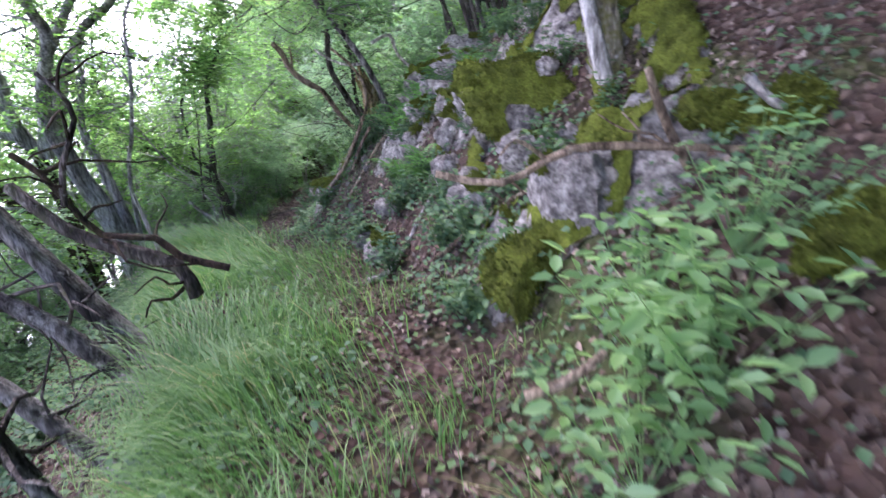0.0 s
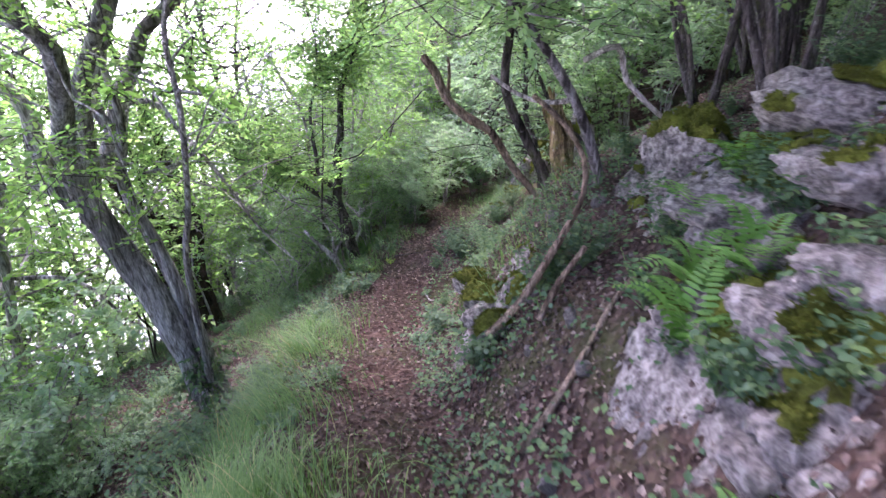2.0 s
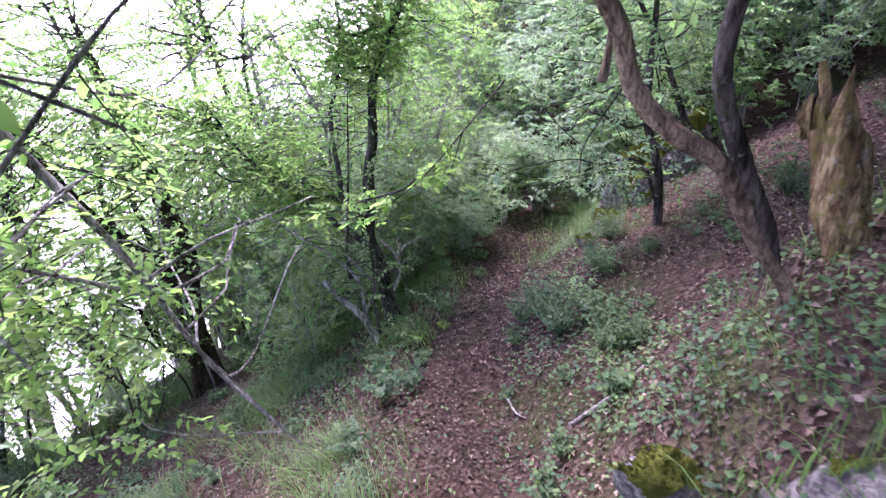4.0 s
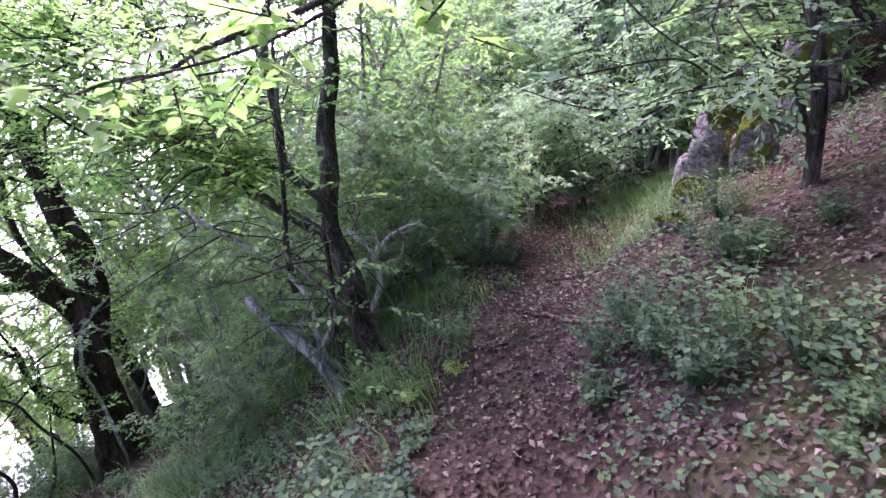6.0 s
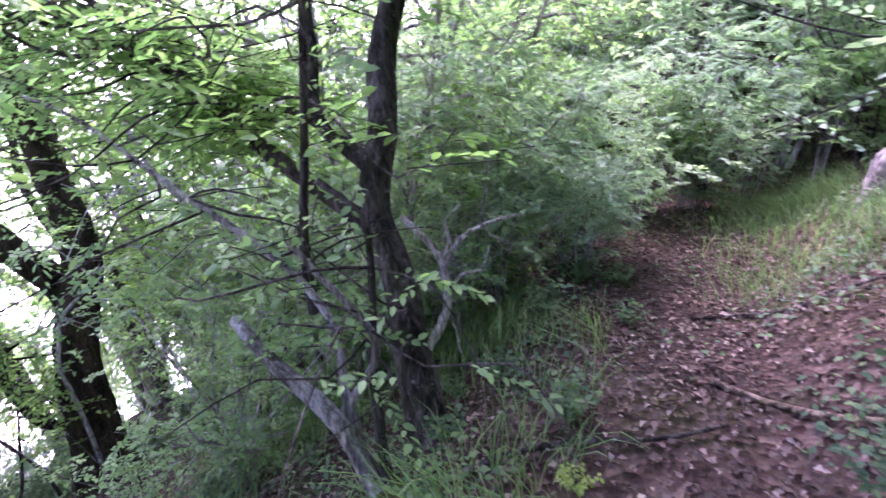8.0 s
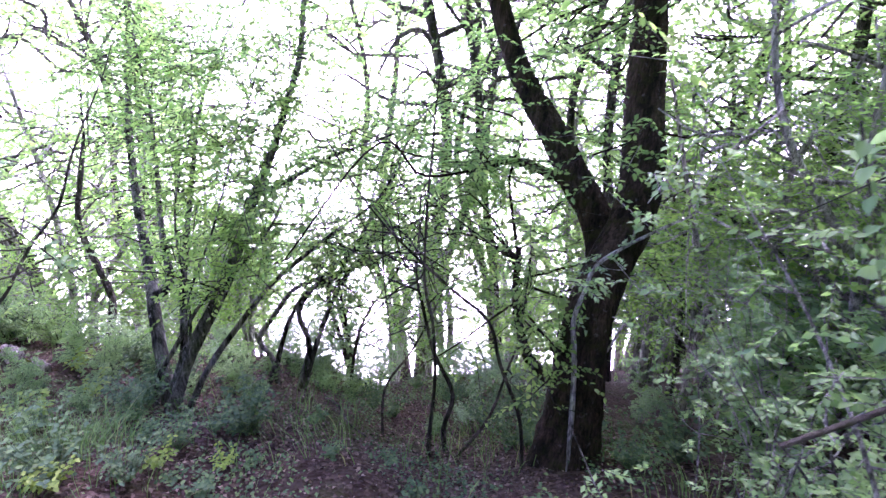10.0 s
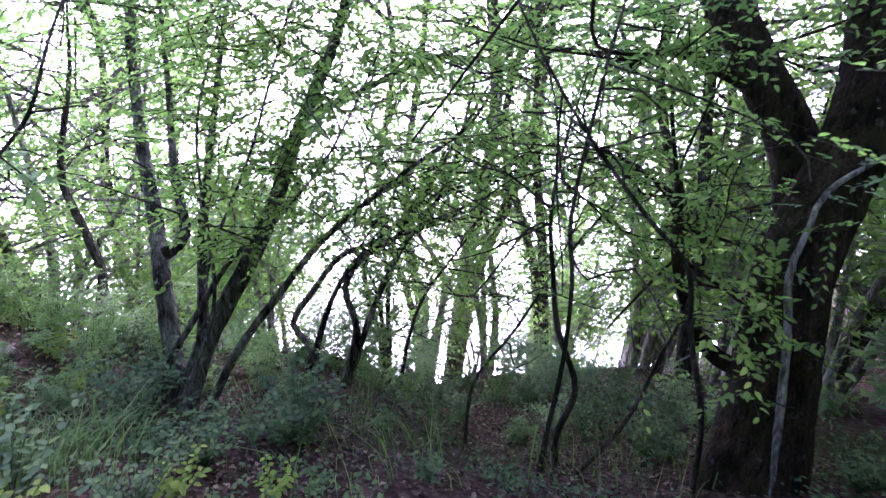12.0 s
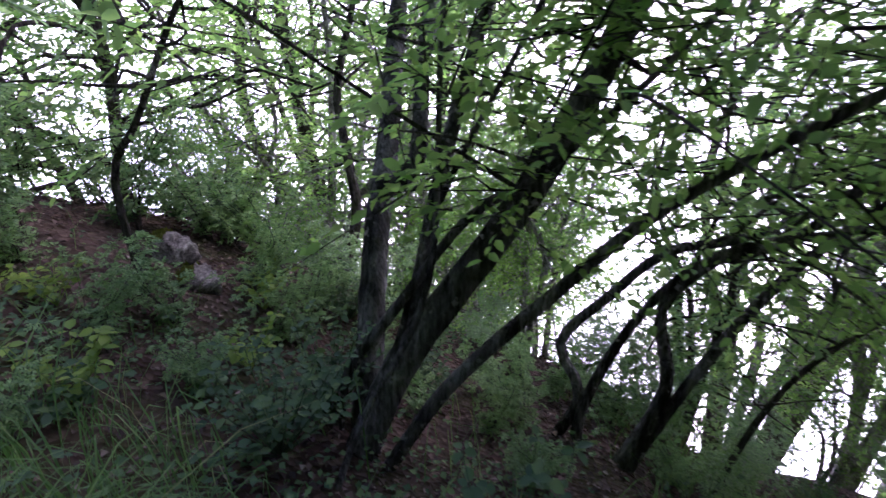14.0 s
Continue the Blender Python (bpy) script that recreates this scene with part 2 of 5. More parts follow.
def tube(points, r0, r1, sides=9, lumps=0.12, flare=0.0, step=0.08, cap=True):
    """Vertices and quads of a tapered, uneven limb along a smooth curve."""
    c = refine(points, step)
    n = len(c)
    s = np.linspace(0, 1, n)
    t = unit(np.gradient(c, axis=0))
    ref = np.array([0.31, 0.87, 0.38])
    a = unit(np.cross(t, ref))
    b = np.cross(t, a)
    ang = np.linspace(0, 2 * np.pi, sides, endpoint=False)
    r = r0 + (r1 - r0) * s
    r = r * (1 + flare * np.exp(-s * n * step / max(0.06, 2.5 * r0)))
    ph = rng.uniform(0, 6.28, 3)
    rad = r[:, None] * (1 + lumps * np.sin(3 * ang[None] + ph[0] + 3 * s[:, None]) * 0.6
                        + lumps * np.sin(2 * ang[None] + ph[1] - 9 * s[:, None]) * 0.5
                        + rng.normal(0, lumps * 0.25, (n, sides)))
    v = c[:, None] + rad[..., None] * (np.cos(ang)[None, :, None] * a[:, None] + np.sin(ang)[None, :, None] * b[:, None])
    i = np.arange(n - 1)[:, None] * sides
    j = np.arange(sides)[None]
    k = (j + 1) % sides
    f = np.stack([i + j, i + k, i + sides + k, i + sides + j], -1).reshape(-1, 4)
    v = v.reshape(-1, 3)
    if cap:
        end = c[-1] + t[-1] * r1 * 0.5 + (v[-sides:] - c[-1]) * 0.05
        last = len(v) - sides
        q, w = np.arange(sides), (np.arange(sides) + 1) % sides
        f = np.vstack([f, np.stack([last + q, last + w, last + sides + w, last + sides + q], -1)])
        v = np.vstack([v, end])
    return v, f, c


def join(pieces):
    vs, fs, base = [], [], 0
    for v, f in pieces:
        vs.append(v)
        fs.append(np.asarray(f) + base)
        base += len(v)
    return np.vstack(vs), np.vstack(fs)


def broad_leaves(centres, along, normal, size, fold=0.25, width=0.55):
    """Pointed oval leaves folded at the midrib, four triangles each."""
    n = len(centres)
    along = unit(along)
    side = unit(np.cross(normal, along))
    nrm = np.cross(along, side)
    s = np.asarray(size)[:, None]
    at = lambda a, w, u: centres + along * s * a + side * s * w * width + nrm * s * u
    up = fold * 0.28
    v = np.stack([at(-0.5, 0, 0), at(-0.2, -0.46, up), at(0.18, -0.4, up - 0.03), at(0.5, 0, -0.1), at(0.18, 0.4, up - 0.03), at(-0.2, 0.46, up)], 1).reshape(-1, 3)
    i = np.arange(n)[:, None] * 6
    return v, np.concatenate([i + [[0, 1, 3]], i + [[1, 2, 3]], i + [[0, 3, 5]], i + [[5, 3, 4]]], 1).reshape(-1, 3)


def leaves(centres, along, normal, size, fold=0.25, width=0.55):
    """Folded rhombic leaves, two triangles each."""
    n = len(centres)
    along = unit(along)
    side = unit(np.cross(normal, along))
    nrm = np.cross(along, side)
    s = np.asarray(size)[:, None] if np.ndim(size) else np.full((n, 1), size)
    base = centres - along * s * 0.5
    tip = centres + along * s * 0.5 - nrm * s * 0.08
    mid = centres - along * s * 0.06
    left = mid + side * s * width * 0.5 + nrm * s * fold * 0.3
    right = mid - side * s * width * 0.5 + nrm * s * fold * 0.3
    v = np.stack([base, right, tip, left], 1).reshape(-1, 3)
    i = np.arange(n)[:, None] * 4
    return v, np.concatenate([i + [[0, 1, 2]], i + [[0, 2, 3]]], 1).reshape(-1, 3)


def sprays(origins, heading, count=14, length=0.4, leaf=0.07, droop=0.25, spread=0.75, shape=None):
    """Flat twigs with two rows of leaves. Returns leaf mesh data and the twigs' lines."""
    n = len(origins)
    heading = unit(heading)
    up = unit(np.tile([0, 0, 1.0], (n, 1)) + rng.normal(0, 0.22, (n, 3)))
    side = unit(np.cross(heading, up))
    L = length * rng.uniform(0.6, 1.3, n)
    s = (np.arange(count) + 0.5) / count
    sgn = np.where(np.arange(count) % 2, 1.0, -1.0)
    pos = origins[:, None] + heading[:, None] * (L[:, None] * s)[..., None] - up[:, None] * (droop * L[:, None] * s ** 2)[..., None]
    out = side[:, None] * sgn[None, :, None] * spread + heading[:, None] * 0.75 - up[:, None] * 0.25 + rng.normal(0, 0.28, (n, count, 3))
    size = leaf * rng.uniform(0.6, 1.25, (n, count))
    cen = pos + unit(out) * (size * 0.6)[..., None]
    nrm = unit(up[:, None] + rng.normal(0, 0.35, (n, count, 3)))
    v, f = (shape or leaves)(cen.reshape(-1, 3), out.reshape(-1, 3), nrm.reshape(-1, 3), size.ravel())
    return v, f, (origins, origins + heading * L[:, None] - up * (droop * L)[:, None])


def twig_mesh(starts, ends, r=0.004):
    """Three-sided straight twigs as quads."""
    d = unit(ends - starts)
    a = unit(np.cross(d, [0.3, 0.8, 0.5]))
    b = np.cross(d, a)
    ang = np.array([0, 2.094, 4.189])
    ring = (np.cos(ang)[None, :, None] * a[:, None] + np.sin(ang)[None, :, None] * b[:, None]) * r
    v = np.concatenate([starts[:, None] + ring, ends[:, None] + ring * 0.4], 1).reshape(-1, 3)
    i = np.arange(len(starts))[:, None] * 6
    return v, np.concatenate([i + [[0, 1, 4, 3]], i + [[1, 2, 5, 4]], i + [[2, 0, 3, 5]]], 1).reshape(-1, 4)


# ---- ground ----
TY = np.array([-60, -3, 0, 1.2, 2.6, 4.4, 6.5, 7.7, 9.2, 11.5, 15, 20, 60.0])
TX = np.array([4, 0.2, 0.05, -0.1, -0.85, -1.75, -2.7, -3.05, -3.4, -3.3, -2.6, -1.0, 8])
TZ = np.array([9, 0.2, 0.0, 0.2, 0.0, -0.45, -1.38, -1.74, -1.86, -2.0, -2.3, -2.2, 3])


def smooth(t):
    t = np.clip(t, 0, 1)
    return t * t * (3 - 2 * t)


def mound(x, y, cx, cy, rx, ry, h):
    d = ((x - cx) / rx) ** 2 + ((y - cy) / ry) ** 2
    return h * np.exp(-d)


def height(x, y):
    """The hillside: a trail bench across a steep slope that falls towards -x, with a hairpin down to a lower trail."""
    x, y = np.asarray(x, float), np.asarray(y, float)
    k = [0.25, 0.5, 0.25]
    xc = sum(w * np.interp(y + o, TY, TX) for w, o in zip(k, (-0.7, 0, 0.7)))
    zc = sum(w * np.interp(y + o, TY, TZ) for w, o in zip(k, (-0.7, 0, 0.7)))
    u = x - xc
    bank = 0.85 - 0.25 * smooth((y - 5) / 4)
    up = np.maximum(u - 0.35, 0)
    rise = bank * np.minimum(up, 6) * smooth(up / 0.5 + 0.15) + 0.45 * np.maximum(up - 6, 0)
    rise = np.where(up > 120, bank * 6 + 0.45 * 114, rise)
    dn = np.maximum(-u - 0.45, 0)
    far = np.maximum(dn - 8.3, 0)
    steep = 0.56 - 0.11 * smooth((9.0 - y) / 1.6) * smooth((dn - 2.2) / 2.5)
    fall = -steep * np.minimum(dn, 8.3) * smooth(dn / 0.9 + 0.1) - 1.05 * np.minimum(far, 300)
    z = zc + np.where(u > 0, rise, fall) + 0.06 * np.clip(u, -0.6, 0.6)
    z = z + mound(x, y, -10.6, 4.2, 2.0, 1.6, 0.5) + mound(x, y, -0.85, 7.15, 0.85, 1.1, 0.62)
    off = x - np.interp(y, TY, TX)
    z = z + 0.15 * smooth((off - 0.75) / 0.6) * smooth((y - 2.0) / 0.8) * smooth((8.5 - y) / 1.5) * smooth((6 - off) / 3)
    # the far flank of the side valley, which the trail rounds
    z = z + 0.72 * np.clip(y - 14.6, 0, 26) * smooth((x + 24) / 10)
    z = z - mound(x, y, -6.9, 7.3, 1.5, 0.6, 0.22)
    near = np.exp(-((np.abs(u) / 60) ** 2))
    z = z + near * (0.05 * np.sin(1.9 * x + 0.7 * y) * np.sin(1.3 * y - 0.6 * x) + 0.03 * np.sin(4.3 * x + 1.1) * np.sin(3.7 * y + 0.4))
    return z


def ground_sheet():
    def axis(lo, hi, step, reach):
        core = np.arange(lo, hi, step)
        out = []
        d, p = step, 0.0
        while p < reach:
            d *= 1.22
            p += d
            out.append(p)
        out = np.array(out)
        return np.concatenate([(lo - out)[::-1], core, core[-1] + out])
    xs, ys = axis(-13, 4, 0.11, 2500), axis(-3, 15, 0.11, 2500)
    X, Y = np.meshgrid(xs, ys, indexing="ij")
    Z = height(X, Y)
    near = np.exp(-(((X + 4) / 14) ** 2 + ((Y - 6) / 14) ** 2))
    rough = np.array([noise.noise((x * 3.1, y * 3.1, 0.3)) for x, y in zip(X.ravel(), Y.ravel())]).reshape(X.shape)
    Z = Z + near * 0.035 * rough
    n, m = X.shape
    i = np.arange(n - 1)[:, None] * m
    j = np.arange(m - 1)[None]
    f = np.stack([i + j, i + m + j, i + m + j + 1, i + j + 1], -1).reshape(-1, 4)
    ob = mesh_object("ground", np.stack([X, Y, Z], -1), f, FLOOR)
    return tagged(ob, "steep forest floor of brown leaf litter and dark soil", "ground", kind="structure")


ground_sheet()


def glow_sheet():
    """Glowing stand-in for the bright hazy valley far below and beyond the trees."""
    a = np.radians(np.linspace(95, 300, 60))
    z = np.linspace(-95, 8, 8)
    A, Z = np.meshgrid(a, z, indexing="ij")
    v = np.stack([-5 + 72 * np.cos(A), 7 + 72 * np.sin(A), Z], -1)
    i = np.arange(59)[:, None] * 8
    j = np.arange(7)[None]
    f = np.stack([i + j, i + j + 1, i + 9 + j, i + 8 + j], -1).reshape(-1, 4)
    return tagged(mesh_object("backdrop", v, f, glow_material()), "glowing white sheet standing in for the hazy valley beyond the trees", "backdrop", kind="structure")


glow_sheet()


# ---- trees ----
# head height along the two trails, kept clear of twigs
TRAIL = refine([(0, -3, 1.6), (0, 1, 1.8), (-1.1, 3.3, 1.6), (-1.8, 4.4, 1.3), (-2.7, 6.5, 0.0), (-3.0, 7.6, -0.3), (-4.4, 7.95, -0.5),
                (-5.7, 7.4, -1.7), (-6.7, 7.25, -2.2), (-7.9, 7.2, -2.6)], 0.15)


def trail_gap(p):
    return np.sqrt(((np.asarray(p, float)[:, None] - TRAIL[None]) ** 2).sum(-1)).min(1)


class Tree:
    """A tree of limbs, thin side branches and leaf sprays, under one Empty at its foot."""

    def __init__(self, name, label, foot, category="tree", group=""):
        self.ob = tagged(empty(name, foot), label, category, group)
        self.foot = np.array(foot, float)
        reseed(*foot)
        self.lines, self.sides, self.tips = [], [], []

    near = True

    def limb(self, points, r0, r1, bark, name="branch", flare=0.0, lumps=0.12, sides=9, label="", grow=0.0, leafy=True):
        if grow:
            p = np.array(points, float)
            d = unit(p[-1] - p[-2])
            k = r1 * 0.3
            points = list(points)
            for s in (0.4, 0.7, 1.0):
                d = unit(d + np.array([0, 0, 0.12]) + rng.normal(0, 0.12, 3))
                points.append((np.array(points[-1]) + d * grow * 0.34).tolist())
            r1 = k
        v, f, c = tube(points, r0, r1, sides, lumps, flare)
        mesh_object(name, v - self.foot, f, bark, self.ob, label)
        if leafy:
            self.lines.append((c, r0, r1))
        return self

    def branch_out(self, count, bark, length=(0.4, 1.1), low=0.45, rise=0.35, lean=(0, 0, 0), r=0.009):
        """Thin side branches from the upper stretches of the limbs."""
        pieces = []
        weights = np.array([len(c) for c, _, _ in self.lines], float)
        for _ in range(count):
            c, r0, r1 = self.lines[rng.choice(len(self.lines), p=weights / weights.sum())]
            i = int(rng.uniform(low, 1.0) * (len(c) - 1))
            d = rng.normal(0, 1, 3)
            d[2] = rise + 0.35 * d[2]
            d = unit(d + np.array(lean))
            L = rng.uniform(*length)
            if self.near and trail_gap((c[i] + d * L)[None])[0] < 0.55:
                continue
            bend = rng.normal(0, 0.18, (3, 3))
            p = [c[i], c[i] + d * L * 0.35 + bend[0] * L * 0.4, c[i] + d * L * 0.7 + bend[1] * L * 0.5, c[i] + d * L + bend[2] * L * 0.5 - [0, 0, 0.08 * L]]
            q = min(r * rng.uniform(0.6, 1.5), (r0 + (r1 - r0) * i / len(c)) * 0.7)
            v, f, cc = tube(p, q, q * 0.35, 5, 0.1, 0.0, 0.12)
            pieces.append((v, f))
            self.sides.append(cc)
        if pieces:
            v, f = join(pieces)
            tagged(mesh_object("branchwork", v - self.foot, f, bark, self.ob), kind="stuff")
        return self

    def crown(self, count, leaf_mat, leaf=0.07, length=0.4, per=14, scatter=0.12, bark=None, on_limbs=0.25, name="crown", hero=True, clear=1.15):
        pool = self.sides if self.sides else [c for c, _, _ in self.lines]
        org, head = [], []
        for _ in range(count):
            if rng.random() < on_limbs or not self.sides:
                c = self.lines[rng.integers(len(self.lines))][0]
                i = int(rng.uniform(0.5, 1) * (len(c) - 1))
            else:
                c = pool[rng.integers(len(pool))]
                i = int(rng.uniform(0.25, 1) * (len(c) - 1))
            d = rng.normal(0, 1, 3)
            d[2] *= 0.3
            org.append(c[i] + rng.normal(0, scatter, 3))
            head.append(d)
        org, head = np.array(org), np.array(head)
        if hero:
            ok = trail_gap(org) > clear
            org, head = org[ok], head[ok]
        v, f, (a, b) = sprays(org, head, per, length, leaf, shape=broad_leaves if hero else leaves)
        mesh_object(name, v - self.foot, f, leaf_mat, self.ob, smooth_faces=False)
        tv, tf = twig_mesh(a, b, 0.0035)
        tagged(mesh_object("twig_growth", tv - self.foot, tf, bark or BARK_BROWN, self.ob), kind="stuff")
        return self


# the grey leaning tree below the trail
t = Tree("leaning_tree", "grey smooth-barked tree leaning out over the slope, with several forked stems", (-3.75, 5.38, -1.5))
t.limb([[-3.75, 5.36, -1.61], [-3.89, 5.31, -0.85], [-3.97, 5.27, -0.44], [-4.05, 5.2, -0.06], [-4.11, 5.13, 0.29], [-4.12, 5.07, 0.55], [-4.08, 5.0, 0.86], [-3.94, 4.96, 1.13], [-3.76, 4.87, 1.42], [-3.7, 4.8, 1.56], [-3.7, 4.71, 1.67]], 0.13, 0.044, BARK_GREY, "trunk", 0.4, 0.2, 14, grow=1.6)
t.limb([[-4.51, 5.35, 0.23], [-4.4, 5.36, 0.6], [-4.28, 5.34, 0.99], [-4.16, 5.32, 1.25], [-3.92, 5.31, 1.54], [-3.72, 5.28, 1.77]], 0.08, 0.031, BARK_GREY, grow=1.6)
t.limb([[-4.54, 5.69, 0.46], [-4.42, 5.7, 0.79], [-4.29, 5.7, 1.08], [-4.08, 5.71, 1.34], [-3.92, 5.7, 1.56], [-3.7, 5.72, 1.7], [-3.48, 5.72, 1.88]], 0.077, 0.024, BARK_GREY, grow=1.5)
t.limb([[-4.63, 5.36, 0.34], [-4.69, 5.32, 0.55], [-4.71, 5.28, 0.8], [-4.65, 5.26, 1.05], [-4.69, 5.21, 1.22], [-4.78, 5.14, 1.35]], 0.076, 0.031, BARK_GREY, grow=1.5)
t.limb([[-4.55, 5.6, 0.53], [-4.38, 5.63, 0.85], [-4.41, 5.6, 0.98], [-4.35, 5.57, 1.21], [-4.14, 5.57, 1.5], [-3.98, 5.55, 1.7]], 0.051, 0.024, BARK_GREY, grow=1.5)
t.limb([[-4.52, 5.87, 1.02], [-4.37, 5.92, 1.04], [-4.23, 5.98, 1.01], [-4.13, 6.04, 0.81]], 0.027, 0.012, BARK_GREY, grow=1.5)
t.limb([[-3.72, 5.41, -1.61], [-3.79, 5.38, -0.7], [-3.84, 5.34, -0.23], [-3.87, 5.28, 0.16], [-3.9, 5.23, 0.41], [-3.88, 5.18, 0.66], [-3.78, 5.15, 0.87]], 0.088, 0.066, BARK_GREY, "stem", 0.4, grow=0.6)
t.limb([[-4.67, 5.35, 0.36], [-4.75, 5.32, 0.46], [-4.87, 5.27, 0.51]], 0.05, 0.034, BARK_GREY, "stub", lumps=0.25)
t.branch_out(100, BARK_GREY, (0.5, 1.9), 0.55, 0.3, (-0.2, 0.3, 0))
t.crown(1700, LEAF_LIGHT, 0.046, 0.36, on_limbs=0.12)
t = Tree("sapling", "thin bare grey sapling beside the leaning tree", (-3.64, 5.24, -1.3))
t.limb([[-3.64, 5.24, -1.08], [-3.51, 5.17, 0.03], [-3.34, 5.13, 0.5], [-3.11, 5.01, 1.15], [-2.97, 4.87, 1.58], [-2.67, 4.73, 1.93]], 0.03, 0.016, BARK_GREY, "trunk", grow=1.0)
t.branch_out(14, BARK_GREY, (0.3, 0.8), 0.5)
t.crown(70, LEAF_LIGHT, 0.07, 0.35)
t = Tree("dead_stick", "bare grey dead stick leaning out of the grass", (-2.13, 3.14, -0.35), "stick")
t.limb([[-2.13, 3.14, -0.24], [-2.15, 3.14, 0.01], [-2.19, 3.12, 0.31], [-2.2, 3.11, 0.4]], 0.021, 0.011, BARK_GREY, "stick")

# the dark tree at the bend of the trail
t = Tree("forked_tree", "dark forked tree with a mossy black foot beside the trail", (-4.31, 9.4, -2.2))
t.limb([[-4.31, 9.4, -2.23], [-4.45, 9.49, -1.76], [-4.54, 9.58, -1.48], [-4.67, 9.64, -1.25], [-4.72, 9.69, -1.09], [-4.72, 9.81, -0.82], [-4.77, 9.94, -0.47], [-4.75, 10.1, -0.13], [-4.79, 10.24, 0.21], [-4.79, 10.42, 0.62]], 0.089, 0.028, BARK_BROWN, "trunk", 0.4, 0.16, 11, grow=2.6)
t.limb([[-4.67, 9.64, -1.25], [-4.96, 9.61, -1.07], [-5.25, 9.58, -0.88], [-5.65, 9.56, -0.58], [-5.93, 9.53, -0.4], [-6.28, 9.54, -0.08]], 0.052, 0.015, BARK_BROWN, grow=0.8)
t.limb([[-4.73, 9.73, -0.99], [-5.01, 9.72, -0.76], [-5.09, 9.83, -0.45], [-5.2, 9.96, -0.07], [-5.24, 10.09, 0.25], [-5.2, 10.23, 0.55]], 0.037, 0.012, BARK_BROWN, grow=2.0)
t.limb([[-4.73, 9.76, -0.92], [-4.91, 9.74, -0.84], [-5.22, 9.72, -0.71], [-5.5, 9.61, -0.7], [-5.71, 9.72, -0.42]], 0.024, 0.009, BARK_BROWN)
t.limb([[-4.39, 9.51, -1.77], [-4.31, 9.6, -1.58], [-4.36, 9.66, -1.36], [-4.46, 9.66, -1.25], [-4.55, 9.65, -1.17]], 0.024, 0.013, BLEACHED, "dead_branch", label="bleached white crooked dead branch", leafy=False)
t.limb([[-4.36, 9.68, -1.43], [-4.31, 9.74, -1.29], [-4.2, 9.8, -1.21], [-4.05, 9.88, -1.17]], 0.013, 0.006, BLEACHED, "dead_branch", label="bleached white thin dead branch", leafy=False)
for pts, r0, r1 in (([[-4.33, 9.65, -1.51], [-4.27, 9.7, -1.43], [-4.19, 9.73, -1.41], [-4.17, 9.78, -1.31]], 0.009, 0.005), ([[-4.38, 9.69, -1.38], [-4.35, 9.73, -1.29], [-4.38, 9.75, -1.2], [-4.32, 9.79, -1.13]], 0.009, 0.005), ([[-4.21, 9.82, -1.22], [-4.18, 9.82, -1.27], [-4.1, 9.84, -1.3]], 0.007, 0.004)):
    t.limb(pts, r0, r1, BLEACHED, "dead_twig", sides=6, leafy=False)
t.branch_out(120, BARK_BROWN, (0.4, 1.8), 0.5, 0.3, (-0.4, 0, 0.05))
t.crown(2500, LEAF_LIGHT, 0.055, 0.4)
t = Tree("coppiced_tree", "pale grey coppiced tree with crooked stems and one broken stub", (-4.33, 9.01, -2.2))
t.limb([[-4.33, 9.01, -2.22], [-4.51, 9.01, -1.87], [-4.68, 8.98, -1.68], [-4.8, 8.96, -1.57], [-4.93, 8.95, -1.41]], 0.046, 0.028, BARK_GREY, "broken_stem", 0.4, label="broken grey stem with a dark hollow end", leafy=False)
t.limb([[-4.38, 9.03, -2.26], [-4.54, 9.08, -1.72], [-4.57, 9.13, -1.53], [-4.71, 9.14, -1.32], [-4.93, 9.12, -1.15], [-5.26, 9.06, -0.93], [-5.62, 9.01, -0.69], [-5.86, 8.95, -0.58]], 0.025, 0.008, BARK_GREY, "stem")
t.limb([[-4.35, 9.06, -2.24], [-4.42, 9.12, -1.65], [-4.43, 9.18, -1.32], [-4.47, 9.22, -1.02], [-4.64, 9.19, -0.89]], 0.027, 0.01, BARK_BROWN, "stem")
t.limb([[-4.72, 9.17, -1.45], [-4.73, 9.18, -1.13], [-4.7, 9.21, -0.83], [-4.66, 9.22, -0.52]], 0.024, 0.01, BARK_BROWN, "stem", grow=1.2)
t.limb([[-4.55, 9.06, -1.84], [-4.39, 9.12, -1.5], [-4.59, 9.03, -1.15], [-4.65, 9.0, -1.05]], 0.02, 0.01, BARK_GREY, "stem")
t.branch_out(55, BARK_BROWN, (0.4, 1.1), 0.45, 0.15, (-0.5, 0, 0), 0.005)
t.crown(95, LEAF_MID, 0.05, 0.3)

# the great dark oak-like trunk at the hairpin
t = Tree("mossy_tree", "thick dark brown mossy tree forking above head height", (-7.71, 9.55, -4.35))
t.limb([[-7.71, 9.55, -4.37], [-7.8, 9.61, -3.99], [-7.93, 9.7, -3.49], [-8.07, 9.81, -2.97], [-8.14, 9.99, -2.57], [-8.19, 10.14, -2.27], [-8.27, 10.23, -1.92], [-8.41, 10.25, -1.46], [-8.53, 10.29, -1.02]], 0.226, 0.109, BARK_DARK, "trunk", 0.35, 0.14, 18, grow=2.5)
t.limb([[-8.24, 10.03, -2.79], [-8.42, 10.01, -2.39], [-8.58, 9.88, -2.09], [-8.78, 9.73, -1.72], [-8.95, 9.58, -1.43], [-9.14, 9.47, -1.06]], 0.138, 0.073, BARK_DARK, "fork", sides=13, grow=2.5)
